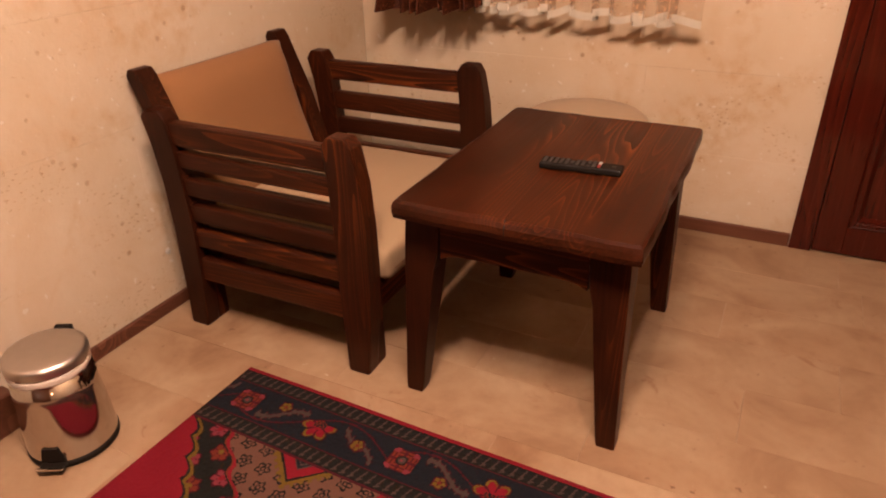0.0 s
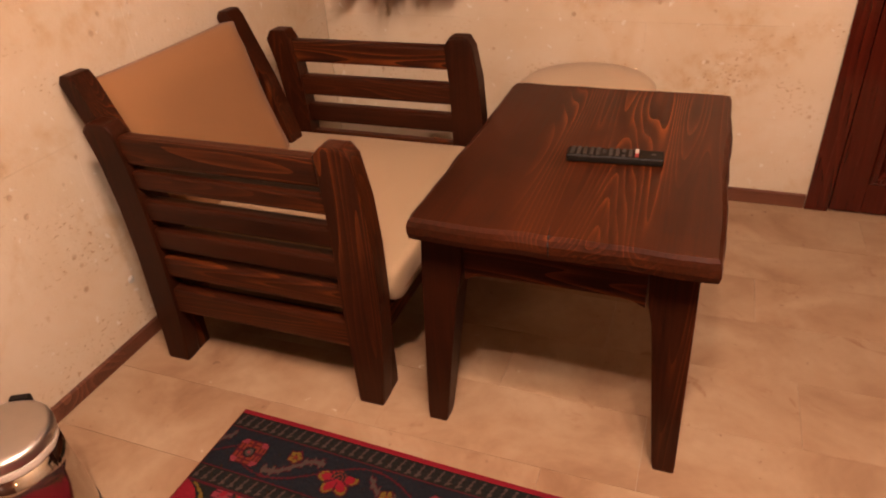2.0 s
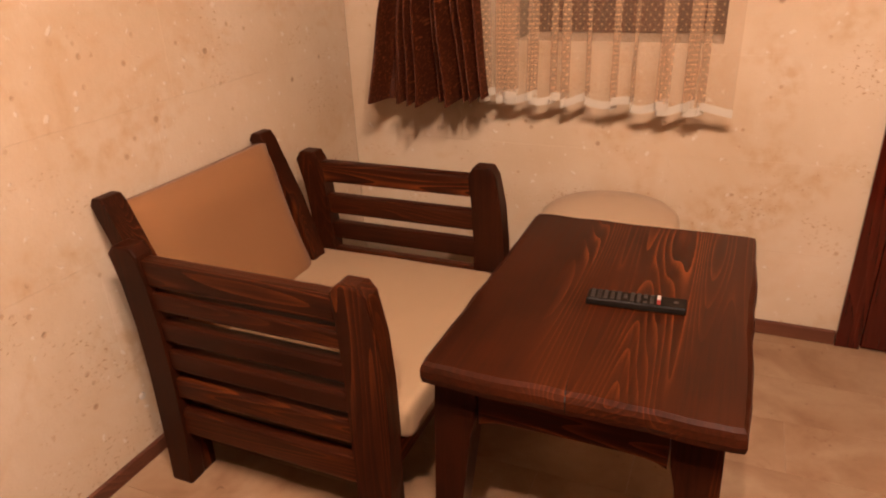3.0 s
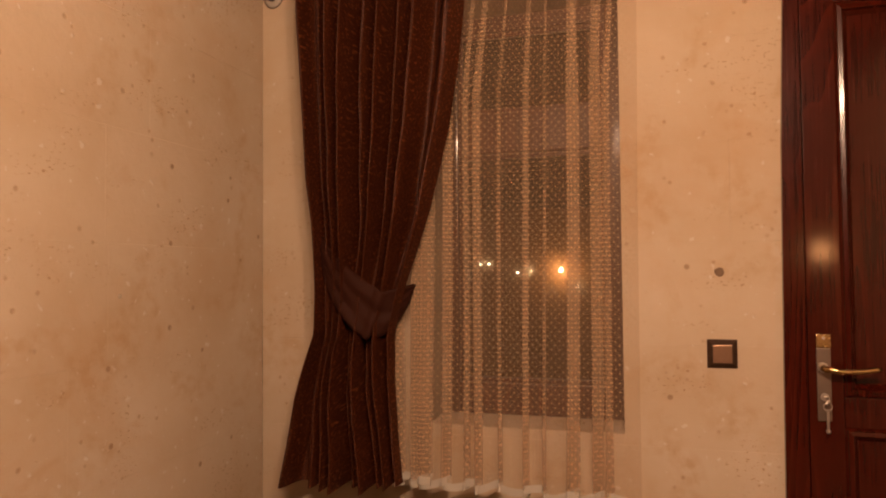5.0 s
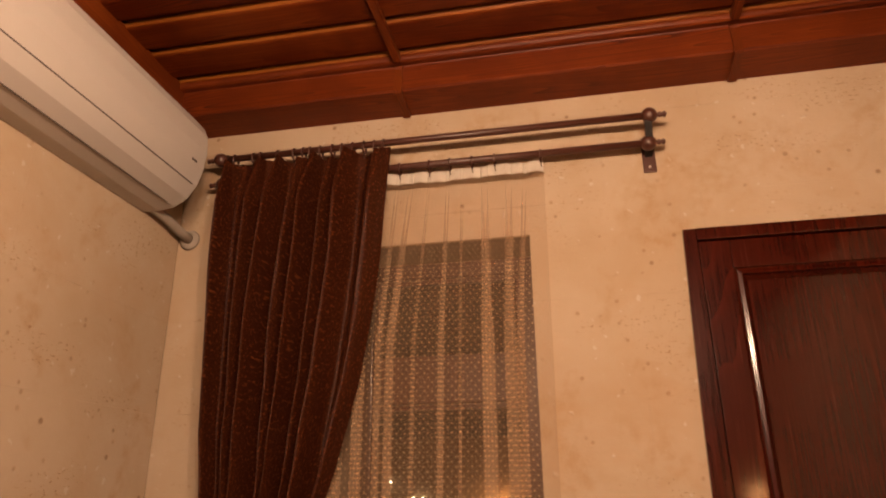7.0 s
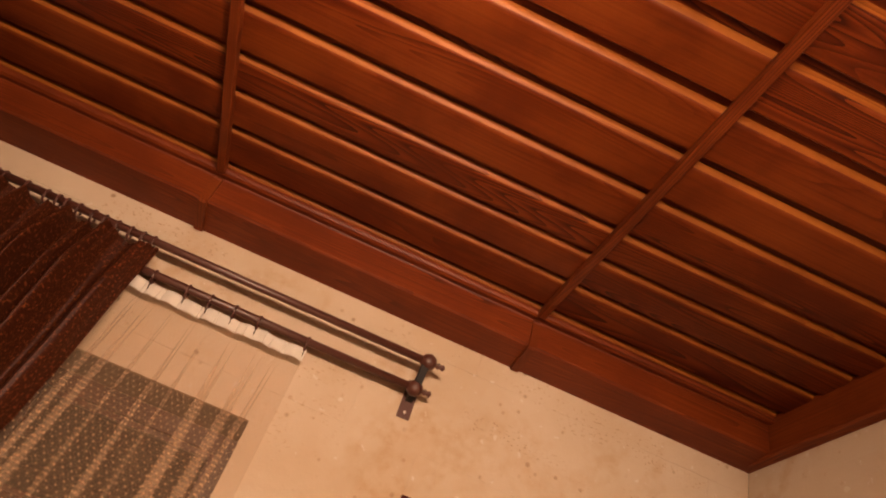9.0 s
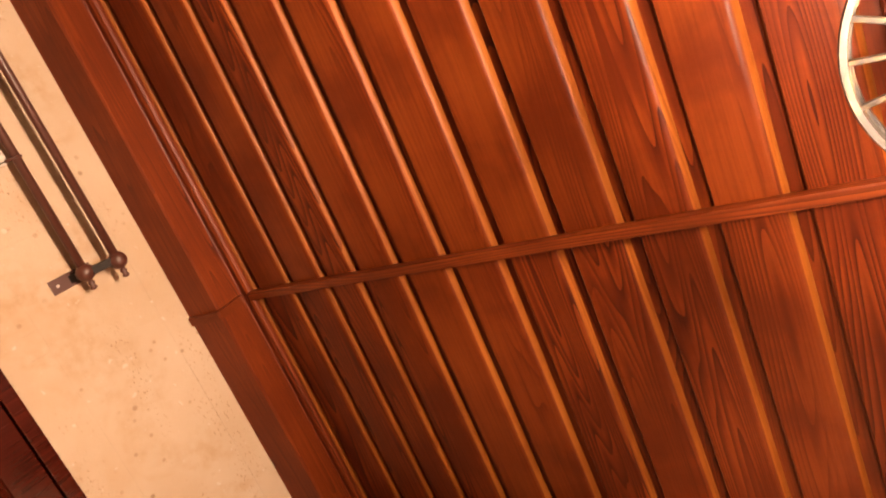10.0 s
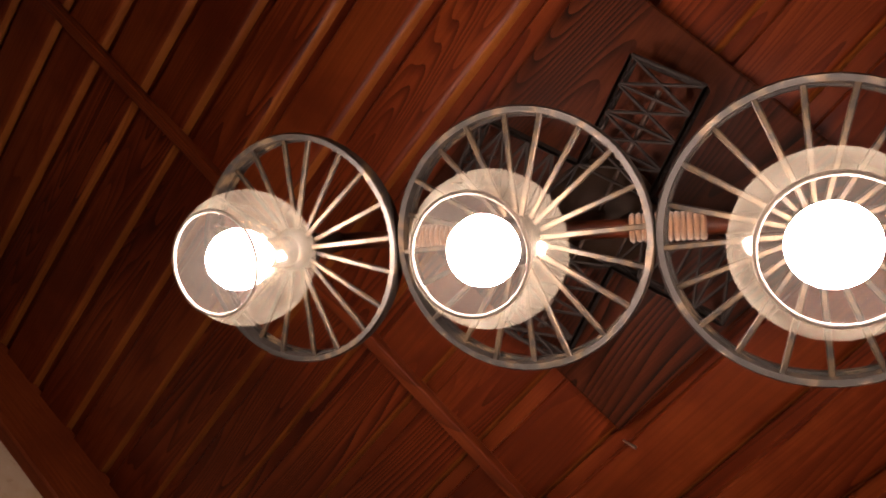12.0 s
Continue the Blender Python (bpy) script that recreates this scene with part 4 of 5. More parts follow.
bm.faces.new(rings[0][::-1])
bm.faces.new(rings[-1])
part("tabletop", bm, M_DARK_Y, table, "thick worn top with swirling grain")
seam = tube([(1.0440, -1.2035, 0.480), (1.0430, -1.2020, 0.499), (1.0410, -1.1900, 0.5096), (1.0380, -1.165, 0.5098), (1.0360, -1.135, 0.5097)], [0.0010, 0.0013, 0.0014, 0.0009, 0.0003], 6)
part("crack", seam, M_BLACK, table, "dark split at the end of the top")


def leg(foot, head, y, sx, sy):
    """Tapered square leg, its outer edge from foot to head; sx, sy point to the table's outside."""
    bm = bmesh.new()
    rings = []
    for z, w in ((0.0, 0.040), (0.02, 0.043), (0.20, 0.056), (0.34, 0.068), (0.38, 0.076), (0.468, 0.080)):
        x = foot + (head - foot) * z / 0.468
        xa, xb = sorted((x, x - sx * w))
        ya, yb = sorted((y, y - sy * w))
        rings.append([bm.verts.new(p) for p in ((xa, ya, z), (xb, ya, z), (xb, yb, z), (xa, yb, z))])
    for a, b in zip(rings, rings[1:]):
        for j in range(4):
            bm.faces.new((a[j], a[(j + 1) % 4], b[(j + 1) % 4], b[j]))
    bm.faces.new(rings[0][::-1])
    bm.faces.new(rings[-1])
    up = [e for e in bm.edges if abs(e.verts[0].co.z - e.verts[1].co.z) > 0.01]
    bmesh.ops.bevel(bm, geom=up, offset=0.005, segments=2, affect="EDGES", profile=0.6)
    part("leg", bm, M_DARK_Z, table)


for foot, head, sx in ((0.788, 0.804, -1), (1.284, 1.274, 1)):
    for y, sy in ((-1.152, -1), (-0.530, 1)):
        leg(foot, head, y, sx, sy)


def apron(axis, a, b, c0, c1):
    """A rail that swells into the legs at both ends."""
    n = 16
    low = [(a + (b - a) * i / n, 0.384 - 0.014 * (abs(2 * i / n - 1) ** 8)) for i in range(n + 1)]
    out = low + [(b, 0.468), (a, 0.468)]
    if axis == 1:
        return prism(out, 1, c0, c1)
    return prism(out, 0, c0, c1)


part("apron", apron(1, 0.882, 1.196, -1.146, -1.116), M_DARK_X, table)
part("apron", apron(1, 0.882, 1.196, -0.566, -0.536), M_DARK_X, table)
part("apron", apron(0, -1.074, -0.608, 0.812, 0.840), M_DARK_Y, table)
part("apron", apron(0, -1.074, -0.608, 1.240, 1.268), M_DARK_Y, table)

# ---- remote control ----
remote = thing("remote_control", (1.098, -0.888, 0.51), "black plastic remote control lying on the table", "remote control")
RM = Matrix.Translation((1.098, -0.888, 0.5105)) @ pose(0, 0, 0, 0, 0, 4.0)


def remote_part(name, bm, mat, label="", parent=None):
    bmesh.ops.transform(bm, matrix=RM, verts=bm.verts)
    return part(name, bm, mat, parent or remote, label)


body = remote_part("body", box(-0.089, 0.089, -0.021, 0.021, 0.0, 0.015, 0.005, 3), M_BLACK)
for i in range(11):
    for j in range(4):
        if (i, j) in ((5, 0), (5, 3), (8, 1)):
            continue
        x, y = -0.078 + i * 0.0118, -0.0135 + j * 0.009
        mat = M_GREY
        if i == 10:
            mat = (M_REDKEY, M_REDKEY, M_WHITE, M_WHITE)[j]
        remote_part("button", box(x - 0.0033, x + 0.0033, y - 0.0024, y + 0.0024, 0.0148, 0.0172), mat)
remote_part("print_mark", box(0.066, 0.074, -0.004, 0.004, 0.0150, 0.0156), M_GREY)

# ---- round stool by the wall ----
stool = thing("round_stool", (0.93, -0.235, 0.0), "round beige upholstered stool against the wall", "stool")
prof = [(0.001, 0.345), (0.165, 0.345), (0.182, 0.352), (0.190, 0.372), (0.191, 0.400), (0.186, 0.422), (0.170, 0.434), (0.10, 0.442), (0.001, 0.445)]
part("seat", lathe(prof, 0.93, -0.235, 44), M_STOOL, stool, "domed beige seat pad", True)
for a in (45, 135, 225, 315):
    ca, sa = math.cos(radians(a)), math.sin(radians(a))
    part("leg", tube([(0.93 + 0.13 * ca, -0.235 + 0.13 * sa, 0.345), (0.93 + 0.16 * ca, -0.235 + 0.16 * sa, 0.0)], [0.018, 0.013], 12), M_DARK_Z, stool, "", True)

# ---- pedal bin ----
BX, BY = 0.205, -1.612
binny = thing("pedal_bin", (BX, BY, 0.0), "polished steel pedal bin with black base and a bag", "bin")
part("base_ring", lathe([(0.086, 0.0), (0.0915, 0.003), (0.0920, 0.012), (0.0900, 0.0155), (0.080, 0.0155), (0.080, 0.0)], BX, BY, 48, True), M_BLACK, binny, "black plastic base ring", True)
part("body", lathe([(0.0900, 0.0150), (0.0902, 0.020), (0.0868, 0.08), (0.0822, 0.15), (0.0785, 0.212), (0.0765, 0.212), (0.0800, 0.15), (0.0848, 0.08), (0.088, 0.016)], BX, BY, 64, True), M_CHROME, binny, "polished steel tapered body", True)
bm = lathe([(0.0793, 0.200), (0.0800, 0.203), (0.0800, 0.211), (0.0797, 0.2165), (0.0770, 0.2170), (0.0772, 0.2135), (0.0788, 0.2125)], BX, BY, 64, True)
for v in bm.verts:
    d = Vector((v.co.x - BX, v.co.y - BY))
    v.co += Vector((d.x, d.y, 0)) * (0.008 * noise.noise(v.co * 60)) + Vector((0, 0, 0.004 * noise.noise(v.co * 45 + Vector((4, 4, 4)))))
part("bag_rim", bm, M_BAG, binny, "crumpled clear bag rim", True)
lid = part("lid", lathe([(0.0001, 0.2462), (0.020, 0.2461), (0.050, 0.2452), (0.0700, 0.2432), (0.0770, 0.2412), (0.0805, 0.2375), (0.0815, 0.2330), (0.0815, 0.2215), (0.0810, 0.2190), (0.0795, 0.2182), (0.0780, 0.2182)], BX, BY, 64), M_BRUSHED, binny, "round brushed steel lid", True)
aim = Vector((0.045, -0.085, 0)).normalized()
side = Vector((-aim.y, aim.x, 0))
turn = Matrix((( side.x, aim.x, 0, BX), (side.y, aim.y, 0, BY), (0, 0, 1, 0), (0, 0, 0, 1)))


def bin_part(name, bm, mat, label=""):
    bmesh.ops.transform(bm, matrix=turn, verts=bm.verts)
    part(name, bm, mat, binny, label)


bm = bmesh.new()
add_prism(bm, [(-0.016, 0.055), (0.016, 0.055), (0.024, 0.022), (-0.024, 0.022)], 1, 0.082, 0.092)
bin_part("pedal_arm", bm, M_BLACK, "black plastic pedal arm")
bin_part("pedal", box(-0.026, 0.026, 0.088, 0.113, 0.010, 0.018, 0.003), M_BLACK)
bin_part("pedal_edge", box(-0.027, 0.027, 0.108, 0.114, 0.0165, 0.021, 0.001), M_CHROME, "chrome pedal edge")
bin_part("hinge", box(-0.018, 0.018, -0.093, -0.079, 0.206, 0.243, 0.004), M_BLACK, "black plastic hinge block")

plinth = thing("low_plinth", (0.04, -1.85, 0.0), "low dark wooden plinth along the wall", "plinth")
part("board", box(0.016, 0.060, -2.25, -1.625, 0.0, 0.095, 0.005), M_SKIRT, plinth)

# ---- patches in the plaster ----
def wall_patch(at, spin, r, mat, label):
    ob = thing("plaster_patch", at, label, "patch")
    bm = lathe([(0.0005, 0.0035), (r * 0.55, 0.0032), (r * 0.9, 0.002), (r, 0.0)], 0, 0, 18)
    for v in bm.verts:
        v.co.x *= 1 + 0.25 * noise.noise(v.co * 90)
        v.co.y *= 1 + 0.25 * noise.noise(v.co * 80 + Vector((2, 2, 2)))
    bmesh.ops.transform(bm, matrix=Matrix.Translation(at) @ spin, verts=bm.verts)
    part("daub", bm, mat, ob, "", True)


wall_patch(Vector((1.427, 0.001, 1.314)), pose(0, 0, 0, 90, 0, 0), 0.013, plain("brown filler", (0.15, 0.095, 0.055), 0.8), "round brown filler patch above the light switch")
wall_patch(Vector((-0.001, -1.095, 0.171)), pose(0, 0, 0, 0, 90, 0), 0.010, plain("white filler", (0.40, 0.36, 0.31), 0.8), "chipped white filler patch low on the wall")
wall_patch(Vector((-0.001, -0.651, 1.269)), pose(0, 0, 0, 0, 90, 0), 0.007, plain("pale filler", (0.36, 0.30, 0.225), 0.8), "small pale chip in the wall")


# ---- rug: knotted in 3 mm knots, each face one wool colour ----
WOOL = [cloth(n_, c_, 700.0, 0.95, 0.0, 0.35) for n_, c_ in (
    ("red wool", (0.1, 0.00157, 0.00612)), ("dark red wool", (0.0297, 0.00157, 0.00419)), ("navy wool", (0.00315, 0.00315, 0.00524)), ("black wool", (0.00393, 0.00315, 0.00244)),
    ("rose wool", (0.0961, 0.0131, 0.0184)), ("mustard wool", (0.0699, 0.0393, 0.00437)), ("tan wool", (0.0717, 0.0324, 0.0209)), ("grey wool", (0.0332, 0.0209, 0.0175)), ("rust wool", (0.0681, 0.00961, 0.00437)))]
RED, DRED, NAVY, BLACK, ROSE, GOLD, TAN, GREY, RUST = range(9)


def flower(du, dv, r, petals, a, b, core, turned=0.0):
    """Round petals with dark outlines and a core."""
    d = math.hypot(du, dv)
    wave = math.cos(petals * (math.atan2(dv, du) + turned))
    rim = r * (0.88 + 0.10 * wave)
    if d > rim:
        return None
    if d < r * 0.24:
        return core
    if d > rim - 0.0035 or wave < -0.90:
        return b
    return a


def block_flower(du, dv, r):
    """Square rosette: rose corners, rust and dark stripes, a ringed eye."""
    du, dv = abs(du), abs(dv)
    m = max(du, dv)
    if m > r or du + dv > 1.75 * r:
        return None
    d = math.hypot(du, dv)
    if d < 0.12 * r:
        return ROSE
    if d < 0.30 * r:
        return GREY
    if d < 0.40 * r:
        return BLACK
    if min(du, dv) < 0.10 * r:
        return DRED
    if min(du, dv) > 0.55 * r:
        return ROSE
    return DRED if (m % 0.009) < 0.003 else RUST


def lotus(du, dv):
    """Fan of pointed petals, red within and gold at the tips, mauve heart on top."""
    ang = math.atan2(dv, du)
    d = math.hypot(du, dv)
    if d < 0.016 and dv < 0.004:
        return RUST if (d % 0.007) < 0.0035 else NAVY
    tip = 0.028 + 0.016 * abs(math.cos(3.0 * ang + 0.4))
    if dv < -0.012 or d > tip:
        return None
    if d > tip - 0.003:
        return DRED
    if abs(math.cos(3.0 * ang + 0.4)) < 0.3:
        return DRED
    return GOLD if d > tip - 0.009 else RED


def hooks(u, w):
    """Narrow guard stripe: pale hooked strokes on brown-black, w from 0 to 1 across it."""
    q = (u + 0.012 * w) % 0.0208
    if w < 0.10 or w > 0.90:
        return BLACK
    if q < 0.0042 or (w > 0.66 and q < 0.009 and w < 0.80):
        return GREY
    return BLACK


def vines(u, w):
    step = 0.42
    k = int((u - 0.085) // step)
    q = (u - 0.085) - k * step
    s = 1 if k % 2 == 0 else -1
    for cu in (0.0, step):
        got = block_flower(q - cu, w, 0.031)
        if got is not None:
            return got
    got = lotus(q - 0.205, 0.004 + w * s)
    if got is not None:
        return got
    for cu, cv in ((0.098, -0.020), (0.312, 0.006)):
        got = flower(q - cu, w - cv * s, 0.019, 5, GOLD, DRED, RUST)
        if got is not None:
            return got
    # thorned grey twigs and thin red tendrils
    for ca, cb, va, vb in ((0.048, 0.165, 0.026, -0.022), (0.262, 0.365, -0.030, 0.038)):
        if ca < q < cb:
            f = (q - ca) / (cb - ca)
            mid = s * (va + (vb - va) * f + 0.010 * math.sin(f * 6.3))
            thick = 0.0046 + 0.0060 * (1.0 if (q % 0.017) < 0.005 else 0.0)
            if abs(w - mid) < thick:
                return GREY
            if abs(w - mid) < thick + 0.0025:
                return DRED
    if abs(w - 0.042 * math.sin(2 * math.pi * q / step + 0.7) * s) < 0.0022:
        return DRED
    return NAVY


def field(u, e):
    """Middle of the rug: red ends with a scalloped gold edge, black with roses, tan half lozenges on the border."""
    end = min(u, 1.80 - u)
    cut = 0.012 + 0.75 * e + 0.016 * abs(math.sin(e * 62))
    if end < cut:
        return RED
    if end < cut + 0.007:
        return BLACK
    if end < cut + 0.017:
        return GOLD
    period = 0.69
    c = (u - 0.325) % period
    c = c - period if c > period / 2 else c
    dist = abs(c) + e + 0.009 * math.cos(e * 95)
    if dist < 0.200:
        tooth = 0.010 * (1 if (abs(c) - e) % 0.026 < 0.012 else 0)
        d2 = abs(c) * 0.95 + e
        if d2 < 0.072 + tooth and e < 0.090:
            if d2 > 0.060:
                return GOLD
            if d2 > 0.053:
                return BLACK
            return RED if d2 > 0.024 else (NAVY if (d2 % 0.012) < 0.008 else GREY)
        a, b = ((c + 0.015 + 0.024 * (int((e + 0.012) // 0.044) % 2)) % 0.050) - 0.025, ((e + 0.012) % 0.044) - 0.022
        d = math.hypot(a, b)
        petal = 0.0135 + 0.0030 * math.cos(5 * math.atan2(b, a))
        if abs(d - petal) < 0.0024 or abs(d - 0.0050) < 0.0017:
            return BLACK
        return TAN
    if dist < 0.208:
        return RED
    if dist < 0.213:
        return RUST
    if dist < 0.218:
        return BLACK
    q = round((u + e) / 0.105)
    p = round((u - e) / 0.092)
    cu, ce = (q * 0.105 + p * 0.092) / 2, (q * 0.105 - p * 0.092) / 2
    got = flower(u - cu, e - ce, 0.027, 6, ROSE if (p + q) % 3 else RUST, DRED, RED if (p + q) % 3 else GOLD, 0.4 * p)
    return BLACK if got is None else got


def rug_colour(u, v, length, depth):
    """u along the long edge, v inwards from it."""
    v = min(v, depth - v)
    if u < 0.007 or u > length - 0.007:
        return RUST
    if v < 0.014:
        return RED
    if v < 0.052:
        return hooks(u, (v - 0.014) / 0.038)
    if v < 0.158:
        w = v - 0.105
        return DRED if abs(w) > 0.0505 else vines(u, w)
    if v < 0.196:
        return hooks(u, (v - 0.158) / 0.038)
    if v < 0.200:
        return DRED
    return field(u, v - 0.200)


LEN, DEP, CELL = 1.80, 1.15, 0.003
nu, nv = int(LEN / CELL), int(DEP / CELL)
verts, faces, index = [], [], []
for j in range(nv + 1):
    for i in range(nu + 1):
        u, v = i * CELL, j * CELL
        e = min(u, LEN - u, v, DEP - v)
        z = 0.009 if e > 0.004 else 0.004
        z += 0.0022 * noise.noise(Vector((u * 3, v * 3, 0))) * min(1, e * 20) + 0.0006 * noise.noise(Vector((u * 140, v * 140, 1)))
        w = 0.004 * noise.noise(Vector((u * 2.2, v * 2.2, 5)))
        verts.append((u, -v + w, z))
for j in range(nv):
    for i in range(nu):
        a = j * (nu + 1) + i
        faces.append((a, a + nu + 1, a + nu + 2, a + 1))
        index.append(rug_colour((i + 0.5) * CELL, (j + 0.5) * CELL, LEN, DEP))
base = len(verts)
edge_ring = [i for i in range(nu + 1)] + [j * (nu + 1) + nu for j in range(1, nv + 1)] + [nv * (nu + 1) + i for i in range(nu - 1, -1, -1)] + [j * (nu + 1) for j in range(nv - 1, 0, -1)]
for a in edge_ring:
    verts.append((verts[a][0], verts[a][1], 0.0))
m_ = len(edge_ring)
for n_ in range(m_):
    faces.append((edge_ring[n_], edge_ring[(n_ + 1) % m_], base + (n_ + 1) % m_, base + n_))
    index.append(RED)
me = bpy.data.meshes.new("rug")
me.from_pydata(verts, [], faces)
for w_ in WOOL:
    me.materials.append(w_)
me.polygons.foreach_set("material_index", index)
me.update()
rug = tagged(new("rug", me), "red and navy patterned wool rug lying on the floor", "rug")
rug.matrix_basis = pose(0.394, -1.252, 0.0005, 0, 0, -1.6)


# ---- chandelier ----
lamp = thing("chandelier", (CX, CY, H), "wagon-wheel chandelier with three lit smoky glass globes", "chandelier")
part("ceiling_board", box(1.052, 1.580, -2.334, -1.818, H - 0.026, H - 0.001, 0.004), M_PLATE, lamp, "square scorched pine ceiling board")
part("canopy", lathe([(0.001, 2.715), (0.070, 2.712), (0.085, 2.705), (0.085, 2.700), (0.001, 2.697)], CX, CY, 40), M_IRON, lamp, "dark round metal canopy", True)
part("stem", tube([(CX, CY, 2.705), (CX, CY, 2.36)], 0.008, 12), M_IRON, lamp)


def truss(parent, p, q, up, h, n):
    """A flat lattice girder from p to q: two chords, posts and zigzag braces."""
    p, q, up = Vector(p), Vector(q), Vector(up).normalized()
    bm = bmesh.new()
    add_tube(bm, [p, q], 0.0034, 6)
    add_tube(bm, [p + up * h, q + up * h], 0.0034, 6)
    for i in range(n + 1):
        a = p.lerp(q, i / n)
        add_tube(bm, [a, a + up * h], 0.0024, 5)
        if i < n:
            b = p.lerp(q, (i + 1) / n)
            add_tube(bm, [a, b + up * h], 0.0024, 5)
            add_tube(bm, [b, a + up * h], 0.0024, 5)
    return part("lattice", bm, M_SOOT, parent)


frame_ = part("lattice_cross", tube([(CX - 0.19, CY + 0.051, 2.67), (CX + 0.19, CY - 0.051, 2.67)], 0.004, 6), M_IRON, lamp, "black iron lattice cross")
hw, reach, zl = 0.056, 0.225, 2.655
for a in range(4):
    aa = a * math.pi / 2 - radians(15)
    d = Vector((math.cos(aa), math.sin(aa), 0))
    s = Vector((-d.y, d.x, 0))
    c = Vector((CX, CY, zl))
    for sg in (-1, 1):
        truss(frame_, c + d * hw + s * (sg * hw), c + d * reach + s * (sg * hw), (0, 0, 1), 0.045, 4)
    truss(frame_, c + d * hw - s * hw, c + d * reach - s * hw, s, 2 * hw, 4)
    truss(frame_, c + d * reach - s * hw, c + d * reach + s * hw, (0, 0, 1), 0.045, 3)
    part("hanger", tube([c + d * (reach - 0.02) + Vector((0, 0, 0.05)), c + d * (reach - 0.02) + Vector((0, 0, H - zl - 0.026))], 0.003, 6), M_IRON, frame_)

AX = Vector((0.7071, 0.7071, 0))
ZW = 2.277
bar0, bar1 = Vector((CX, CY, 2.365)) - AX * 0.34, Vector((CX, CY, 2.365)) + AX * 0.34
part("beam", tube([bar0, bar1], 0.010, 12), M_DARK_X, lamp, "dark wooden beam", True)
for s in (-1, 1):
    for off in (0.13,):
        bm = bmesh.new()
        m0 = Vector((CX, CY, 2.365)) + AX * (s * off)
        for i in range(12):
            c = m0 + AX * ((i - 5.5) * 0.0062)
            ring = bmesh.new()
            add_torus(ring, (0, 0, 0), 0.0122, 0.0032, "x", 16, 6)
            bmesh.ops.transform(ring, matrix=Matrix.Translation(c) @ pose(0, 0, 0, 0, 4, 45), verts=ring.verts)
            tmp = bpy.data.meshes.new("tmp")
            ring.to_mesh(tmp)
            ring.free()
            bm.from_mesh(tmp)
            bpy.data.meshes.remove(tmp)
        part("rope_binding", bm, M_ROPE, lamp, "jute rope wound round the beam", True)
    e = Vector((CX, CY, 2.365)) + AX * (s * 0.07)
    part("drop_chain", tube([(e.x, e.y, 2.365), (CX + AX.x * s * 0.05, CY + AX.y * s * 0.05, 2.66)], 0.003, 6), M_IRON, lamp)

spoke_bm = bmesh.new()
add_box(spoke_bm, 0.020, 0.1225, -0.0027, 0.0027, -0.0024, 0.0024, 0.0009, 1)
spoke_mesh = bpy.data.meshes.new("spoke")
spoke_bm.to_mesh(spoke_mesh)
spoke_bm.free()
spoke_mesh.materials.append(M_SPOKE)
for n_ in (1, 0, -1):
    wx, wy = CX + AX.x * 0.2588 * n_ + (0.005 if n_ < 0 else 0.0), CY + AX.y * 0.2588 * n_ - (0.002 if n_ < 0 else 0.0)
    rim_ = part("wheel_rim", lathe([(0.1215, ZW - 0.006), (0.1270, ZW - 0.007), (0.1285, ZW - 0.004), (0.1285, ZW + 0.008), (0.1215, ZW + 0.008)], wx, wy, 64, True), M_RIM, lamp, "grey iron wheel rim rubbed with gold", False)
    part("rim_band", lathe([(0.1195, ZW + 0.011), (0.1250, ZW + 0.011), (0.1250, ZW + 0.018), (0.1195, ZW + 0.018)], wx, wy, 64, True), M_RIM, rim_)
    part("hub", lathe([(0.001, ZW - 0.020), (0.018, ZW - 0.020), (0.024, ZW - 0.012), (0.024, ZW + 0.014), (0.015, ZW + 0.022), (0.012, ZW + 0.085), (0.001, ZW + 0.085)], wx, wy, 24), M_RIM, rim_, "", True)
    for i in range(20):
        sp = new("spoke", spoke_mesh)
        sp.parent = rim_
        sp.location = Vector((wx, wy, ZW + (0.005 if i % 2 else -0.003))) - root_place(rim_)
        sp.rotation_euler = (0, 0, 2 * math.pi * (i + 0.3) / 20)
    zc, gr_, hole = 2.192, 0.0685, 0.050
    a0 = math.asin(hole / gr_)
    prof = [(gr_ * math.sin(a), zc - gr_ * math.cos(a)) for a in (a0 + (math.pi - 0.26 - a0) * i / 22 for i in range(23))]
    bm = bmesh.new()
    rr = []
    for r, z in prof:
        rr.append([bm.verts.new((wx + r * math.cos(a), wy + r * math.sin(a), z)) for a in (2 * math.pi * j / 48 for j in range(48))])
    for a, b in zip(rr, rr[1:]):
        for j in range(48):
            bm.faces.new((a[j], a[(j + 1) % 48], b[(j + 1) % 48], b[j]))
    sh = part("globe_shade", bm, M_GLOBE, lamp, "smoky mottled glass globe with a round mouth", True)
    bm = bmesh.new()
    add_torus(bm, (wx, wy, zc - gr_ * math.cos(a0)), hole, 0.0019, "z", 48, 8)
    part("mouth_lip", bm, M_LIP, sh, "thick glass lip", True)
    part("socket", lathe([(0.001, 2.218), (0.014, 2.218), (0.016, 2.228), (0.017, 2.258), (0.020, 2.263), (0.001, 2.271)], wx, wy, 24), M_RIM, lamp, "", True)
    part("bulb", lathe([(0.001, 2.150), (0.012, 2.152), (0.022, 2.158), (0.0285, 2.168), (0.0305, 2.179), (0.0285, 2.191), (0.022, 2.203), (0.014, 2.212), (0.0135, 2.220), (0.001, 2.220)], wx, wy, 28), M_BULB, lamp, "lit warm bulb", True)
nl = thing("bent_nail", (1.592, -2.36, H), "small bent pale nail in the ceiling", "nail")
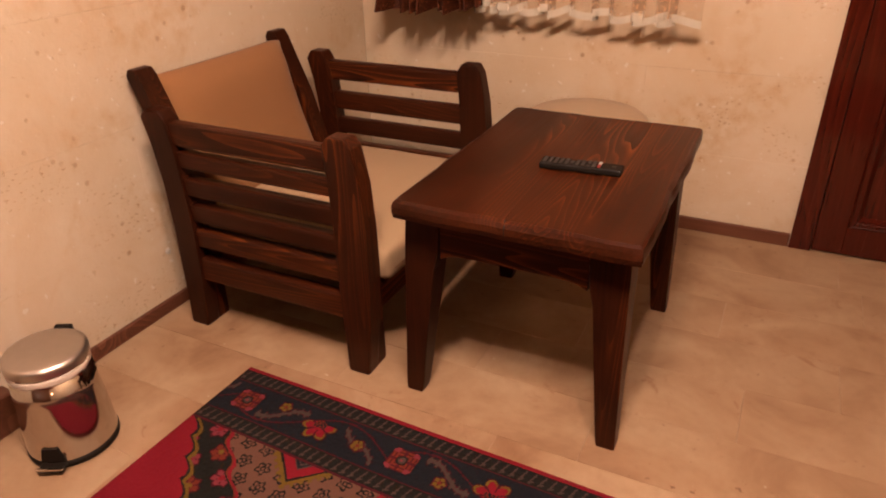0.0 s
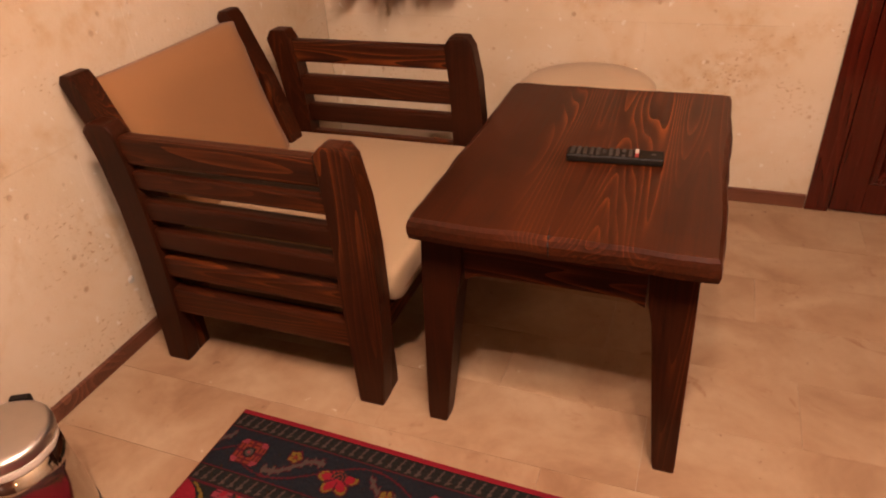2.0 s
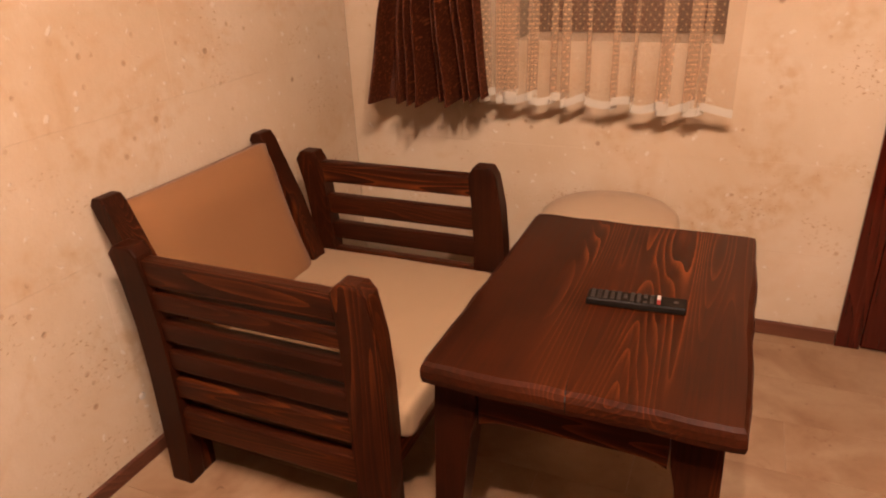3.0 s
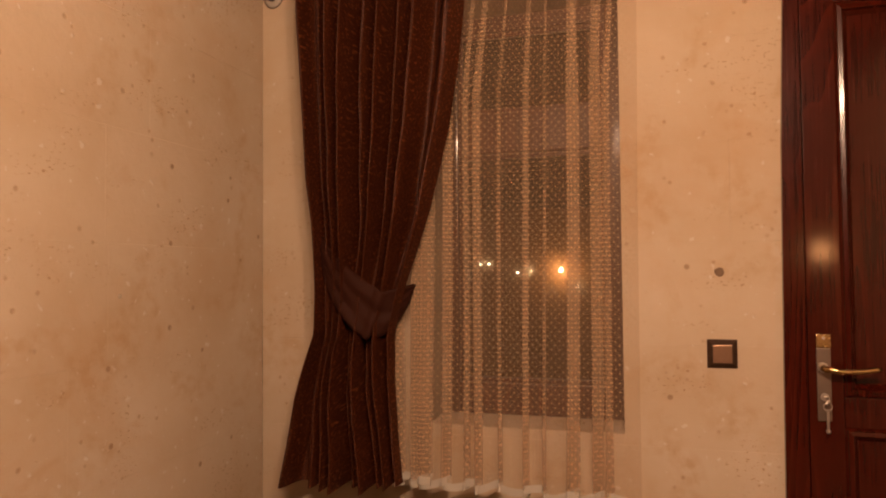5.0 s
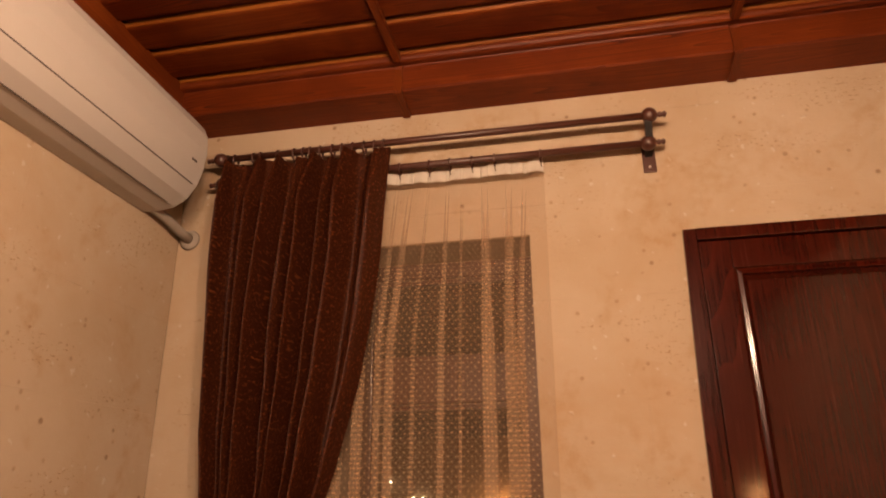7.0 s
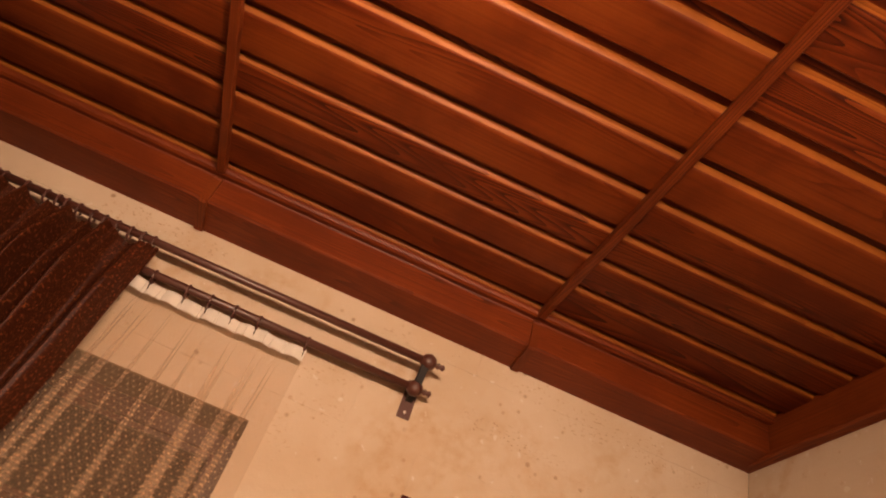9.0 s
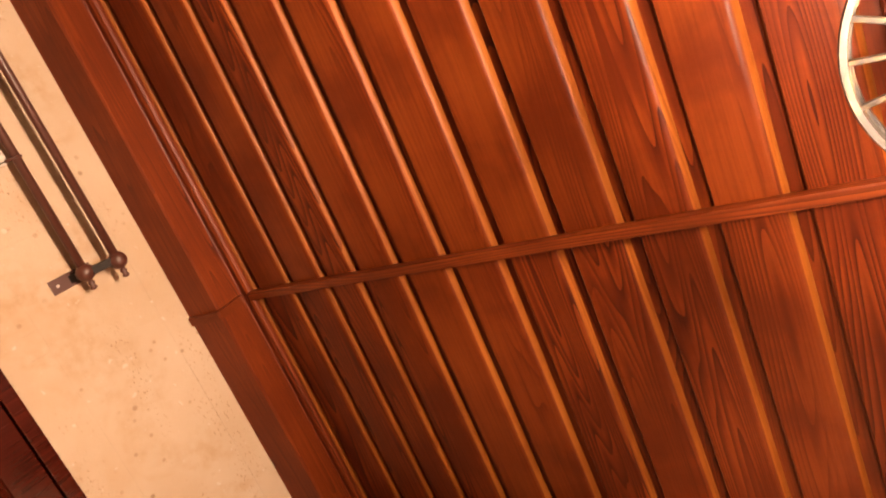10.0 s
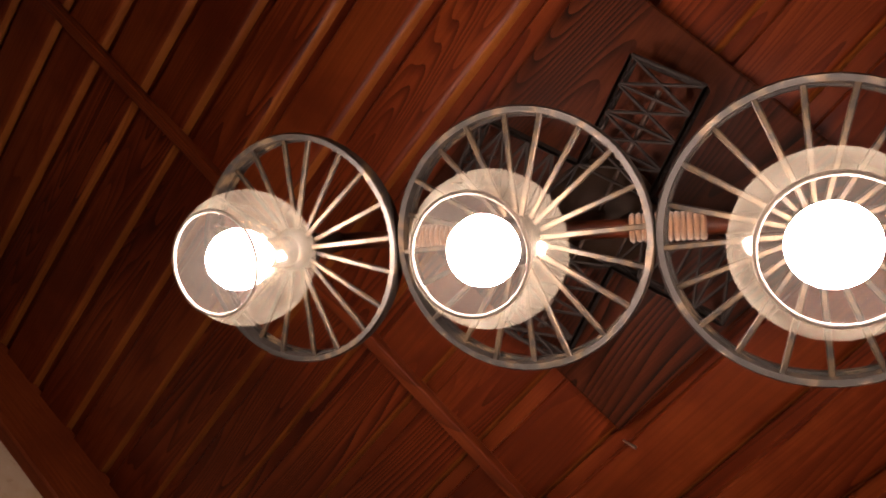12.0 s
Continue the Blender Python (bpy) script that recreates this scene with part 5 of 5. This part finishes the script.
part("shank", tube([(1.597, -2.352, H - 0.001), (1.592, -2.360, H - 0.006), (1.586, -2.372, H - 0.012)], [0.0018, 0.0022, 0.0030], 6), M_BRUSHED, nl)


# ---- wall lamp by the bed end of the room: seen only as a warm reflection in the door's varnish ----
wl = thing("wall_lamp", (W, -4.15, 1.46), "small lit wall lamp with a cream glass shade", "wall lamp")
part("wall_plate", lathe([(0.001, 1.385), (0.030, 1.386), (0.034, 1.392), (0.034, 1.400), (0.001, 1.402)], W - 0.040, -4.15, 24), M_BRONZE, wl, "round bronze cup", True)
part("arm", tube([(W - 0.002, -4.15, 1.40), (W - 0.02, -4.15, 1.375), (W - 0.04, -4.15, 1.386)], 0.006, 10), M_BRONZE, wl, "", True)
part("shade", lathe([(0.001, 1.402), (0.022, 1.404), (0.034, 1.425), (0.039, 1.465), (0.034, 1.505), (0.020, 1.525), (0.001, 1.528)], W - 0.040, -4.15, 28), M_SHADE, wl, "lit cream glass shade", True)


# ---- stone blocks of the walls, courses about 0.285 m ----
COURSES = [0.0, 0.270, 0.537, 0.825, 1.110, 1.397, 1.680, 1.970, 2.270, 2.560, 2.80]


def minus(rects, hole):
    out = []
    for a, b, c, d in rects:
        x0, x1, z0, z1 = hole
        if b <= x0 or a >= x1 or d <= z0 or c >= z1:
            out.append((a, b, c, d))
            continue
        if a < x0:
            out.append((a, x0, c, d))
        if b > x1:
            out.append((x1, b, c, d))
        if c < z0:
            out.append((max(a, x0), min(b, x1), c, z0))
        if d > z1:
            out.append((max(a, x0), min(b, x1), z1, d))
    return out


def blocks(parent, length, holes, place, seed):
    rnd = random.Random(seed)
    j = 0.0002
    for c, d in zip(COURSES, COURSES[1:]):
        u = -rnd.uniform(0.0, 0.4)
        while u < length:
            w = rnd.uniform(0.70, 1.15)
            rects = [(max(0.0, u), min(length, u + w), c, d)]
            u += w
            if rects[0][1] - rects[0][0] < 0.01:
                continue
            for h in holes:
                rects = minus(rects, h)
            for a, b, e, f in rects:
                proud = rnd.uniform(0.0, 0.0006)
                bm = bmesh.new()
                add_box(bm, *place(a + j, b - j, proud), e + j, f - j, 0.0003, 1)
                part("stone", bm, M_WALL, parent)


blocks(wall_north, W, [WIN, (DOOR[0] + 0.006, DOOR[1] - 0.006, -1, DOOR[3] - 0.006)], lambda a, b, p: (a, b, 0.0008 - p, 0.0118), 3)
blocks(wall_west, L, [], lambda a, b, p: (-0.0118, -0.0008 + p, -b, -a), 8)
blocks(wall_east, L, [], lambda a, b, p: (W + 0.0008 - p, W + 0.0118, -b, -a), 5)

# ---- floor tiles, long courses along x ----
TILE_Y, TILE_X = 0.193, 0.61
rnd = random.Random(11)
y = 0.139
while y > -L:
    x = -rnd.uniform(0, TILE_X)
    y2 = max(-L, y - TILE_Y)
    while x < W:
        xa, xb = max(0.0, x), min(W, x + TILE_X)
        x += TILE_X
        if xb - xa < 0.02:
            continue
        bm = bmesh.new()
        add_box(bm, xa + 0.0002, xb - 0.0002, y2 + 0.0003, min(y, 0.0) - 0.0003, -0.0058, rnd.uniform(-0.0003, 0.0), 0.0004, 1)
        part("tile", bm, M_FLOOR, floor)
    y = y2
